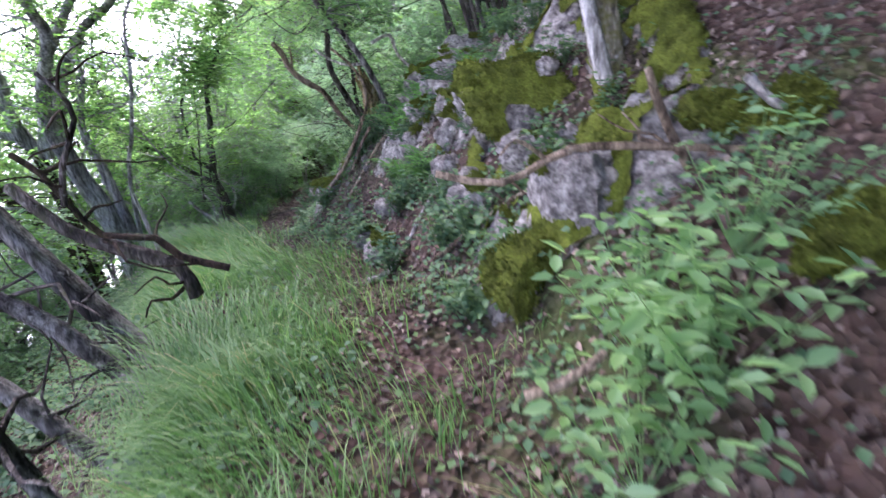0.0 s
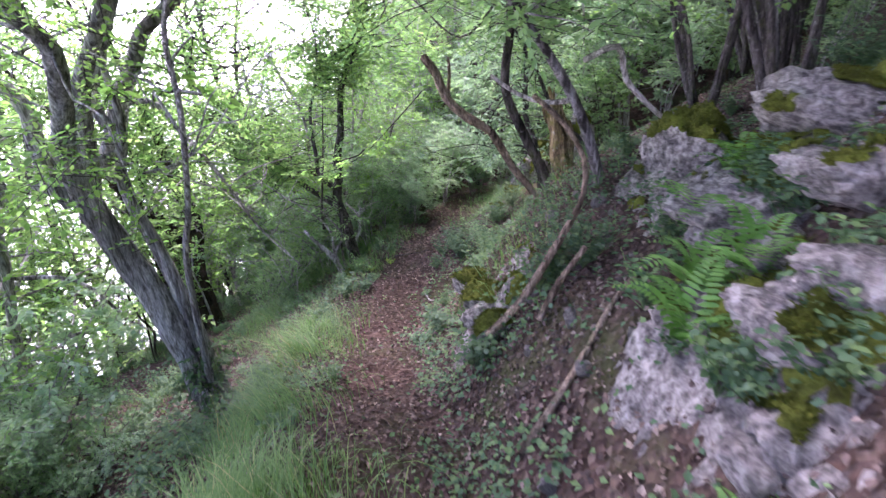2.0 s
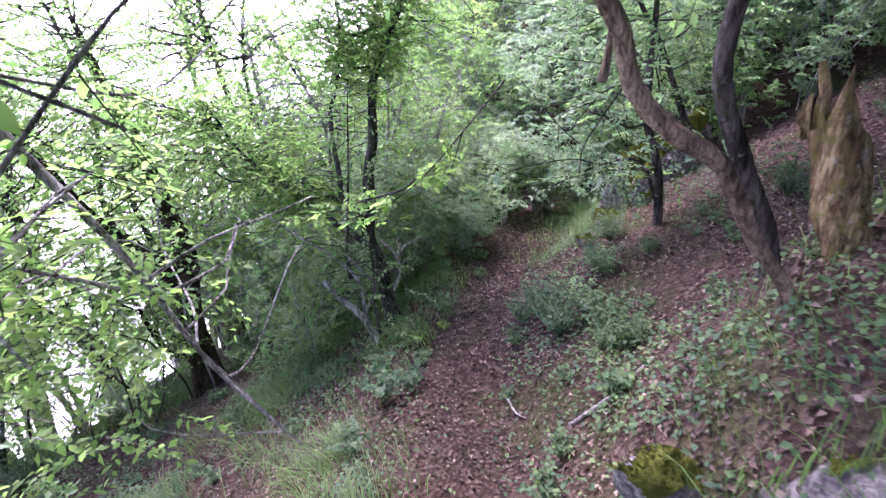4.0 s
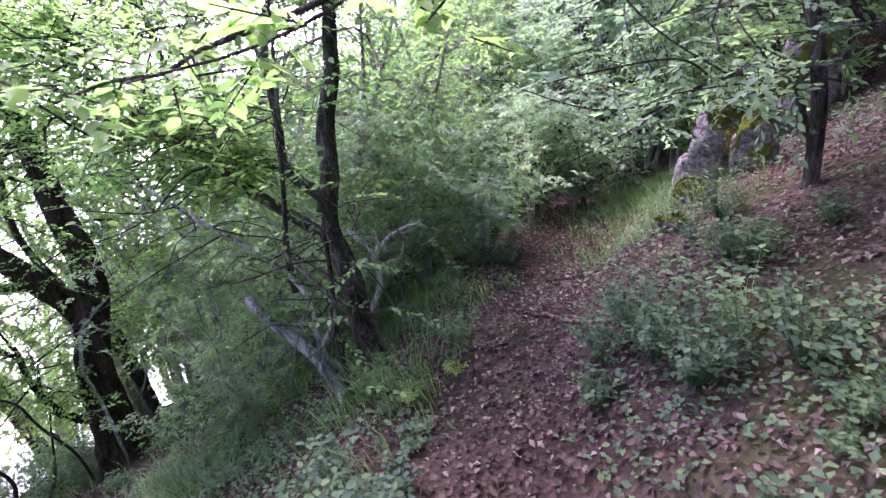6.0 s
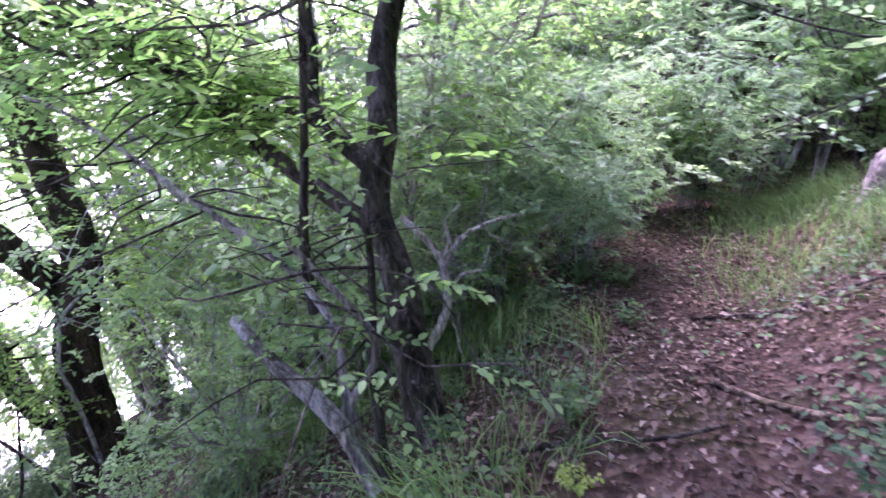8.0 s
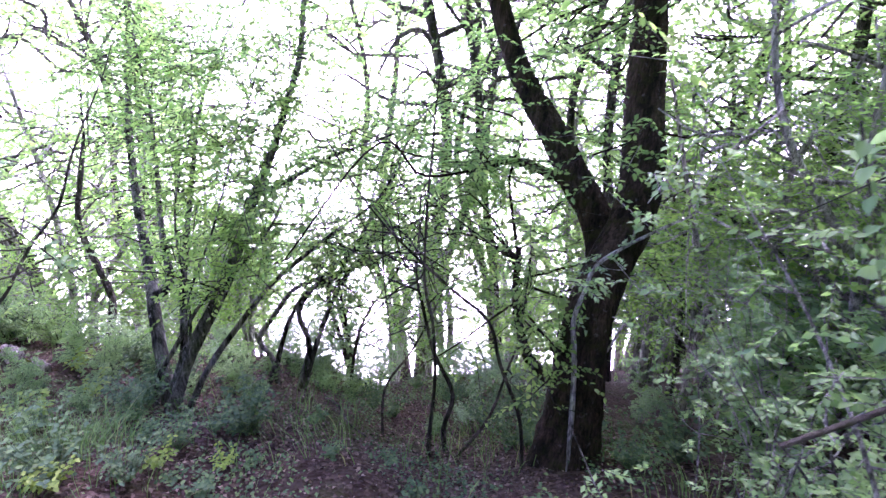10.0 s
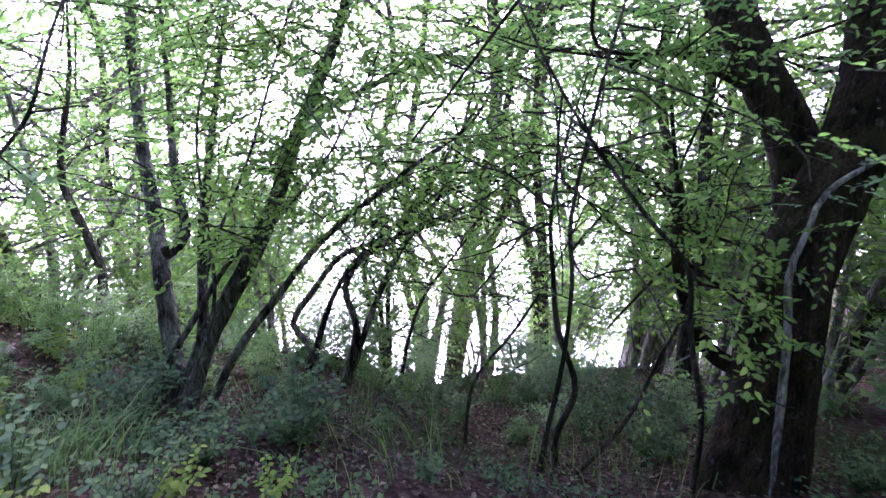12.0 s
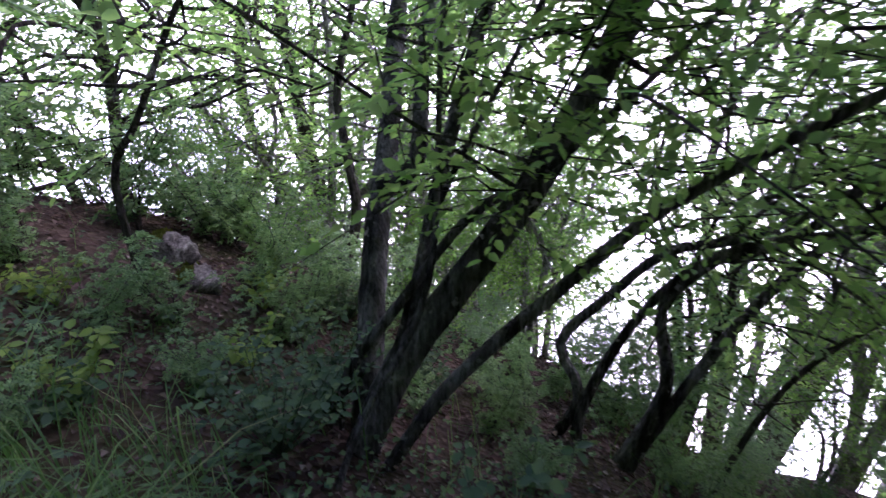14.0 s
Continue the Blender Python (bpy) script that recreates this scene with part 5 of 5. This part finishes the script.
# three more on the bank, their unseen crowns added to darken the ground
for x, y, k, s in ((0.75, 7.6, 0, 0.85), (1.05, 8.9, 1, 0.8), (0.6, 10.3, 0, 0.85)):
    plant(shade_canopy[k], x, y, 0.4 * k - 0.2, s)
scatter(airy, 4, -18.5, -14.5, 2.0, 14.0, 1.5, 3.0, (1.5, 2.0))
scatter(airy, 9, -13.5, -8.0, 12.0, 18.0, 1.4, 3.0, (1.0, 1.4))
# tall trees behind the start, never in view, added to shade the bank
scatter(tall, 5, -0.5, 4.0, -7.0, -2.0, 1.6, 2.0, (0.9, 1.1))
scatter(kinds, 16, 1.6, 9.0, 1.0, 20, 1.7, 2.6, (0.8, 1.1))
scatter(bushes, 9, 0.9, 5.0, 4.0, 15, 1.5, 2.2, (0.5, 0.8))
for k, ob in enumerate(kinds + tall + shade_canopy + airy + bushes + twiggy):
    x, y = -16 + 2.5 * k, 31.0
    ob.location = (x, y, float(height(x, y)))


# ---- ground cover ----
def on_ground(n, x0, x1, y0, y1, keep):
    reseed(n, x0, y0)
    x, y = rng.uniform(x0, x1, n), rng.uniform(y0, y1, n)
    ok = rng.random(n) < keep(x, y)
    x, y = x[ok], y[ok]
    return x, y, height(x, y)


def slope_normal(x, y):
    e = 0.05
    n = np.stack([-(height(x + e, y) - height(x - e, y)) / (2 * e), -(height(x, y + e) - height(x, y - e)) / (2 * e), np.ones_like(x)], -1)
    return unit(n)


def offset_of(x, y):
    return x - np.interp(y, TY, TX)


def patchy(x, y, f=1.3, s=0.0):
    return 0.5 + 0.5 * np.sin(f * x + 1.7 * np.sin(f * 0.8 * y + s)) * np.sin(f * 1.1 * y + 1.3 * np.sin(f * 0.7 * x + 2 + s))


def litter(n, x0, x1, y0, y1, keep):
    x, y, z = on_ground(n, x0, x1, y0, y1, keep)
    nrm = unit(slope_normal(x, y) + rng.normal(0, 0.35, (len(x), 3)))
    d = unit(np.cross(nrm, rng.normal(0, 1, (len(x), 3))))
    v, f = leaves(np.stack([x, y, z + 0.012 + rng.uniform(0, 0.02, len(x))], -1), d, nrm, 0.018 + 0.03 * rng.random(len(x)) ** 1.5, 0.8, 0.66)
    ob = mesh_object("leaf_litter", v, f, LITTER, smooth_faces=False)
    return tagged(ob, "dry brown fallen leaves scattered over the ground", "leaf litter", kind="stuff")


litter(150000, -5.5, 1.8, -1.0, 13.5, lambda x, y: 0.2 + 0.8 * patchy(x, y, 2.1))
litter(60000, -12, -4.5, 4.0, 10.5, lambda x, y: 0.15 + 0.75 * patchy(x, y, 1.9, 1.0))


def grass(n, x0, x1, y0, y1, keep, tall=(0.12, 0.32), lean=(-0.45, 0.1), name="grass", label="long soft green grass at the trail edge"):
    x, y, z = on_ground(n, x0, x1, y0, y1, keep)
    k = len(x)
    h = rng.uniform(*tall, k)
    a = rng.uniform(0, 6.28, k)
    bend = np.stack([np.cos(a), np.sin(a), np.zeros(k)], -1) * rng.uniform(0.2, 1.1, k)[:, None] + np.array([lean[0], lean[1], 0])
    # tufts comb over together
    comb = 2.5 * np.sin(2.3 * x + 1.3 * np.sin(3.1 * y)) + 1.5 * np.sin(4.7 * y + x)
    bend = bend + 0.55 * np.stack([np.cos(comb), np.sin(comb), np.zeros(k)], -1)
    h = h * (0.65 + 0.7 * patchy(x, y, 5.0, 1.7))
    side = np.stack([-np.sin(a), np.cos(a), np.zeros(k)], -1) * rng.uniform(0.0014, 0.0034, k)[:, None]
    p = np.stack([x, y, z - 0.01], -1)
    up = np.array([0, 0, 1.0])
    m1 = p + up * (h * 0.5)[:, None] + bend * (h * 0.16)[:, None]
    m2 = p + up * (h * 0.76)[:, None] + bend * (h * 0.5)[:, None]
    tip = p + up * (h * 0.7)[:, None] + bend * (h * 0.95)[:, None]
    v = np.stack([p - side, p + side, m1 + side * 0.9, m1 - side * 0.9, m2 + side * 0.7, m2 - side * 0.7, tip], 1).reshape(-1, 3)
    i = np.arange(k)[:, None] * 7
    f = np.concatenate([i + [[0, 1, 2]], i + [[0, 2, 3]], i + [[3, 2, 4]], i + [[3, 4, 5]], i + [[5, 4, 6]]], 1).reshape(-1, 3)
    return tagged(mesh_object(name, v, f, GRASS, smooth_faces=False), label, "grass", kind="stuff")


grass(330000, -3.9, 0.4, -1.5, 7.2, lambda x, y: np.exp(-((offset_of(x, y) + 0.8) / 0.42) ** 2) * (0.06 + 0.94 * patchy(x, y, 2.5) ** 1.5) * (1 - 0.7 * smooth((y - 4.0) / 1.2)), (0.12, 0.3))
grass(12000, -1.6, 0.8, -1.0, 3.4, lambda x, y: 0.7 * (patchy(x, y, 4.0, 0.3) > 0.4) * np.exp(-((offset_of(x, y) + 0.05) / 0.5) ** 2), (0.08, 0.22))
grass(9000, -2.4, 0.0, 5.0, 8.2, lambda x, y: 0.6 * patchy(x, y, 4.0, 0.4) * np.exp(-((x + 1.15) / 0.4) ** 2 - ((y - 6.4) / 0.8) ** 2), (0.12, 0.3))
grass(30000, -6.5, -3.6, 6.5, 10.8, lambda x, y: 0.7 * patchy(x, y, 2.2) ** 2)
grass(20000, -11.5, -5.5, 4.5, 10.5, lambda x, y: 0.5 * patchy(x, y, 1.8, 0.5) ** 3, (0.12, 0.32))
grass(3000, -9.3, -7.6, 5.0, 6.8, lambda x, y: np.exp(-((x + 8.5) / 0.3) ** 2 - ((y - 6.1) / 0.3) ** 2), (0.16, 0.4), (-0.2, 0.3))
grass(20000, -3.5, -1.0, 10.8, 15.5, lambda x, y: 0.6 * np.exp(-((x + 2.4) / 0.5) ** 2), (0.1, 0.25))


def ground_leaves(n, x0, x1, y0, y1, keep, tall=0.14, size=(0.02, 0.05), mat=None):
    """A low carpet of small green leaves on short stalks."""
    x, y, z = on_ground(n, x0, x1, y0, y1, keep)
    k = len(x)
    nrm = unit(slope_normal(x, y) * 0.5 + np.array([0, 0, 0.8]) + rng.normal(0, 0.4, (k, 3)))
    d = unit(np.cross(nrm, rng.normal(0, 1, (k, 3))))
    pos = np.stack([x, y, z + tall * rng.random(k) ** 1.5 + 0.01], -1)
    v, f = leaves(pos, d, nrm, rng.uniform(*size, k), 0.3, 0.7)
    ob = mesh_object("ground_cover", v, f, mat or HERB, smooth_faces=False)
    return tagged(ob, "low carpet of small green leaves on the ground", "ground cover", kind="stuff")


ground_leaves(70000, -3.5, 1.6, -1.2, 8.0, lambda x, y: (0.15 + 0.85 * (patchy(x, y, 2.3, 0.7) > 0.6)) * (0.12 + 0.88 * smooth((np.abs(offset_of(x, y)) - 0.15) / 0.3)))
ground_leaves(26000, -6.5, -0.4, 7.5, 13.5, lambda x, y: (patchy(x, y, 2.6, 0.2) > 0.58) * (0.1 + 0.9 * smooth((np.abs(offset_of(x, y)) - 0.3) / 0.4)))
ground_leaves(42000, -12, -5.0, 3.5, 11, lambda x, y: 0.06 + 0.94 * (patchy(x, y, 2.4, 0.4) > 0.72), 0.14, (0.018, 0.042))
ground_leaves(40000, -9, -3.2, -2, 5.6, lambda x, y: (offset_of(x, y) < -1.0) * (0.2 + 0.8 * (patchy(x, y, 1.7) > 0.35)), 0.25, (0.025, 0.06))
ground_leaves(24000, 0.8, 4.5, 3.2, 14, lambda x, y: patchy(x, y, 1.7) > 0.5, 0.2)


def herb(seed, stems, tall, leaf, name, label, mat, group, width=0.72):
    """A small broad-leaved plant: a few stalks with trios of leaves."""
    reseed(seed, 5)
    pos, along, nrm, size, starts, ends = [], [], [], [], [], []
    for _ in range(stems):
        a = rng.uniform(0, 6.28)
        top = np.array([math.cos(a), math.sin(a), 0]) * tall * rng.uniform(0.15, 0.7) + np.array([0, 0, tall * rng.uniform(0.5, 1.0)])
        starts.append(np.zeros(3)), ends.append(top)
        for s in (0.55, 0.8, 1.0):
            for q in range(3):
                b = a + q * 2.1 + rng.normal(0, 0.3)
                d = np.array([math.cos(b), math.sin(b), rng.normal(0, 0.25)])
                z = leaf * rng.uniform(0.6, 1.15) * (0.7 + 0.3 * s)
                pos.append(top * s + d * z * 0.6), along.append(d), size.append(z)
                nrm.append(np.array([0, 0, 1.0]) + rng.normal(0, 0.3, 3))
    v, f = broad_leaves(np.array(pos), np.array(along), unit(np.array(nrm)), np.array(size), 0.3, width)
    root = tagged(empty(name, (0, 0, 0)), label, "plant", group)
    mesh_object("foliage", v, f, mat, root, smooth_faces=False)
    tv, tf = twig_mesh(np.array(starts), np.array(ends), 0.003)
    tagged(mesh_object("stalk_clump", tv, tf, mat, root), kind="stuff")
    return root


herbs = [
    herb(1, 18, 0.2, 0.036, "herb", "low green broad-leaved plant growing in leaf litter", HERB, "low plants on the forest floor"),
    herb(2, 44, 0.36, 0.034, "bramble", "leafy green bramble sprawling over the ground", HERB, "low plants on the forest floor"),
    herb(3, 8, 0.13, 0.034, "seedling", "small green seedling among dead leaves", HERB, "low plants on the forest floor"),
    herb(4, 20, 0.4, 0.042, "herb", "upright pale green leafy plant", LEAF_MID, "low plants on the forest floor"),
    herb(6, 9, 0.24, 0.05, "seedling", "bright yellow-green broad-leaved seedling on the slope", LEAF_YELLOW, "low plants on the forest floor"),
    herb(5, 16, 0.46, 0.082, "ash_seedling", "pale green long-leaved seedling hanging over the trail", LEAF_MID, "low plants on the forest floor", 0.5),
]


def sow(which, n, x0, x1, y0, y1, keep, sizes=(0.7, 1.3)):
    x, y, _ = on_ground(n, x0, x1, y0, y1, keep)
    for a, b in zip(x, y):
        plant(herbs[which[rng.integers(len(which))]], a, b, rng.uniform(0, 6.28), rng.uniform(*sizes))


off_trail = lambda x, y: (np.abs(offset_of(x, y)) > 0.38) * 1.0
sow([0, 2, 0], 150, -3.6, 1.4, -0.5, 8.5, lambda x, y: off_trail(x, y) * (0.35 + 0.65 * patchy(x, y, 3)))
sow([1, 2, 0], 60, -2.2, 0.6, 6.8, 11.5, lambda x, y: off_trail(x, y) * (0.3 + 0.7 * patchy(x, y, 2)))
sow([0, 2, 2, 0], 90, -6.2, -3.55, 5.5, 11.5, lambda x, y: 0.5 + 0.5 * patchy(x, y, 2))
sow([0, 1, 2], 150, -11.5, -5.6, 4.2, 10.8, lambda x, y: 0.3 + 0.7 * patchy(x, y, 2, 1.0))
sow([0, 2, 0], 70, -0.7, 1.0, 1.0, 5.5, lambda x, y: off_trail(x, y))
sow([0, 1], 30, 0.6, 3.0, 3.0, 10, lambda x, y: 0.8)
for x, y, k, s in ((-2.5, 8.9, 1, 1.1), (-2.35, 8.65, 1, 1.1), (-2.75, 9.1, 1, 0.9), (-2.15, 8.9, 3, 1.0), (-2.6, 9.2, 1, 1.0), (-2.0, 8.6, 1, 1.1), (-2.75, 8.75, 0, 1.0),
                   (0.58, 0.9, 5, 1.0), (0.68, 0.72, 5, 1.0), (0.5, 0.62, 5, 0.9), (0.85, 1.0, 3, 1.1), (-0.35, 4.05, 0, 1.3), (-0.95, 5.55, 1, 1.1), (-0.8, 5.4, 1, 1.0), (-0.15, 3.9, 0, 1.2),
                   (-8.81, 5.78, 4, 1.0), (-9.99, 5.62, 4, 1.1), (-9.45, 5.91, 4, 1.0), (-8.1, 6.73, 4, 0.8), (-8.12, 7.09, 4, 0.7), (-7.8, 6.3, 4, 0.9), (-9.2, 5.25, 4, 0.9), (-3.6, 9.1, 4, 0.5), (-3.8, 8.8, 4, 0.5)):
    plant(herbs[k], x, y, rng.uniform(0, 6.28), s)
for k, ob in enumerate(herbs):
    x, y = -3.9 - 0.6 * k, 12.2
    ob.location = (x, y, float(height(x, y)))


# fallen sticks
def stick(x, y, turn, length, r, bark, label):
    pts = []
    for s in np.linspace(-0.5, 0.5, 5):
        a, b = x + math.cos(turn) * length * s, y + math.sin(turn) * length * s
        b += 0.04 * length * math.sin(7 * s + x)
        pts.append([a, b, float(height(a, b)) + r + 0.012])
    v, f, _ = tube(pts, r, r * 0.5, 7, 0.15)
    c = np.array(pts[2])
    ob = mesh_object("stick", v - c, f, bark)
    ob.location = c
    return tagged(ob, label, "stick", "fallen sticks")


stick(-3.6, 9.3, 0.5, 1.1, 0.016, BARK_BROWN, "thin dark fallen stick across the trail edge")
stick(-2.75, 9.6, -0.55, 1.0, 0.014, DEADWOOD, "thin brown fallen stick on leaf litter")
stick(-2.8, 10.6, 0.1, 0.9, 0.012, BARK_BROWN, "thin dark twig on leaf litter")
stick(-2.6, 7.9, -1.0, 0.5, 0.012, BLEACHED, "short pale fallen stick on leaf litter")
stick(-1.9, 7.4, 0.2, 0.45, 0.014, BLEACHED, "short pale fallen stick on leaf litter")
stick(-0.25, 2.6, 0.9, 0.7, 0.016, BLEACHED, "pale crooked branch lying on the bank")
stick(0.15, 1.75, 0.3, 0.6, 0.014, DEADWOOD, "brown fallen branch lying against the rock")
stick(-0.75, 4.6, 1.0, 0.9, 0.02, DEADWOOD, "grey-brown fallen branch on the bank")
stick(0.35, 2.0, -0.4, 0.9, 0.016, DEADWOOD, "brown fallen branch lying across the boulder")
stick(-8.6, 7.3, 0.9, 0.7, 0.012, BARK_BROWN, "thin dark fallen stick on the lower slope")
stick(-9.2, 8.0, 0.3, 0.9, 0.014, BARK_BROWN, "thin dark fallen stick on the lower slope")


# ---- ferns ----
def fern(x, y, s, turn):
    """A rosette of arching fronds with paired leaflets."""
    root = tagged(empty("fern", (x, y, float(height(x, y)) + 0.01)), "bright green fern growing out of the rocky bank", "fern", "ferns on the bank")
    frond = None
    for k in range(9):
        if frond is None:
            u = np.linspace(0.15, 1, 15)
            line = np.stack([0.34 * u, np.zeros(15), 0.2 * np.sin(2.2 * u)], -1)
            d = unit(np.gradient(line, axis=0))
            side = np.array([0, 1.0, 0])
            cen, al = [], []
            for sg in (-1, 1):
                al.append(sg * side + d * 0.35)
                cen.append(line + unit(al[-1]) * (0.045 * (1.05 - u) + 0.01)[:, None])
            size = np.tile(0.09 * (1.05 - u) + 0.02, 2)
            v, f = broad_leaves(np.vstack(cen), np.vstack(al), np.tile([0, 0, 1.0], (30, 1)), size, 0.1, 0.35)
            frond = mesh_object("frond", v, f, FERN, root, smooth_faces=False)
            ob = frond
        else:
            ob = new("frond", frond.data)
            ob.parent = root
        ob.rotation_euler = (0, -rng.uniform(0.0, 0.5), turn + k * 0.7 + rng.normal(0, 0.15))
        q = s * rng.uniform(0.7, 1.1)
        ob.scale = (q, q, q)
    return root


FERN = leaf_material("fern_leaf", [(0.0, (0.08, 0.2, 0.05)), (1.0, (0.14, 0.3, 0.08))], 0.4)
for x, y, s in ((-0.42, 4.3, 0.9), (-0.36, 4.55, 0.9), (-0.2, 4.5, 0.9), (-0.3, 5.0, 1.0), (-0.35, 3.5, 0.8), (-0.1, 5.35, 0.9), (-0.15, 3.1, 0.8), (0.2, 3.75, 0.8)):
    fern(x, y, s, x * 9)

# ---- small stones on the bank ----
pebbles = []
for k in range(4):
    bm = bmesh.new()
    bmesh.ops.create_icosphere(bm, subdivisions=3, radius=1.0)
    for v in bm.verts:
        p = v.co.copy()
        w = 1 + 0.4 * noise.noise(p * 1.4 + Vector((k * 5, 1, 2))) + 0.18 * noise.noise(p * 4 + Vector((k, 3, 2)))
        v.co = Vector((p.x * w, p.y * 0.8 * w, p.z * 0.6 * w))
    me = bpy.data.meshes.new("stone")
    bm.to_mesh(me)
    bm.free()
    me.materials.append(ROCK)
    pebbles.append(me)
sx, sy, sz = on_ground(170, -1.1, 1.0, 1.2, 6.8, lambda x, y: (offset_of(x, y) > 0.5) * (0.25 + 0.75 * patchy(x, y, 3.1, 0.9)))
for x, y, z in zip(sx, sy, sz):
    ob = tagged(new("stone", pebbles[rng.integers(4)]), "small pale limestone stone half sunk in the bank", "stone", "stones on the bank")
    s = rng.uniform(0.018, 0.06)
    ob.matrix_basis = Matrix.LocRotScale((x, y, z + 0.25 * s), Euler(rng.uniform(0, 6.28, 3)), (s, s * rng.uniform(0.7, 1.2), s))

# ivy on the foot of the leaning tree
t = Tree("ivy", "dark green ivy clump at the foot of the leaning tree", (-3.62, 5.25, -1.4), "ivy")
t.limb([[-3.62, 5.25, -1.45], [-3.66, 5.22, -1.2], [-3.72, 5.26, -0.95], [-3.8, 5.3, -0.75]], 0.012, 0.006, BARK_BROWN, "stem", sides=6)
t.crown(46, HERB, 0.05, 0.16, 9, 0.1, on_limbs=1.0, name="foliage")
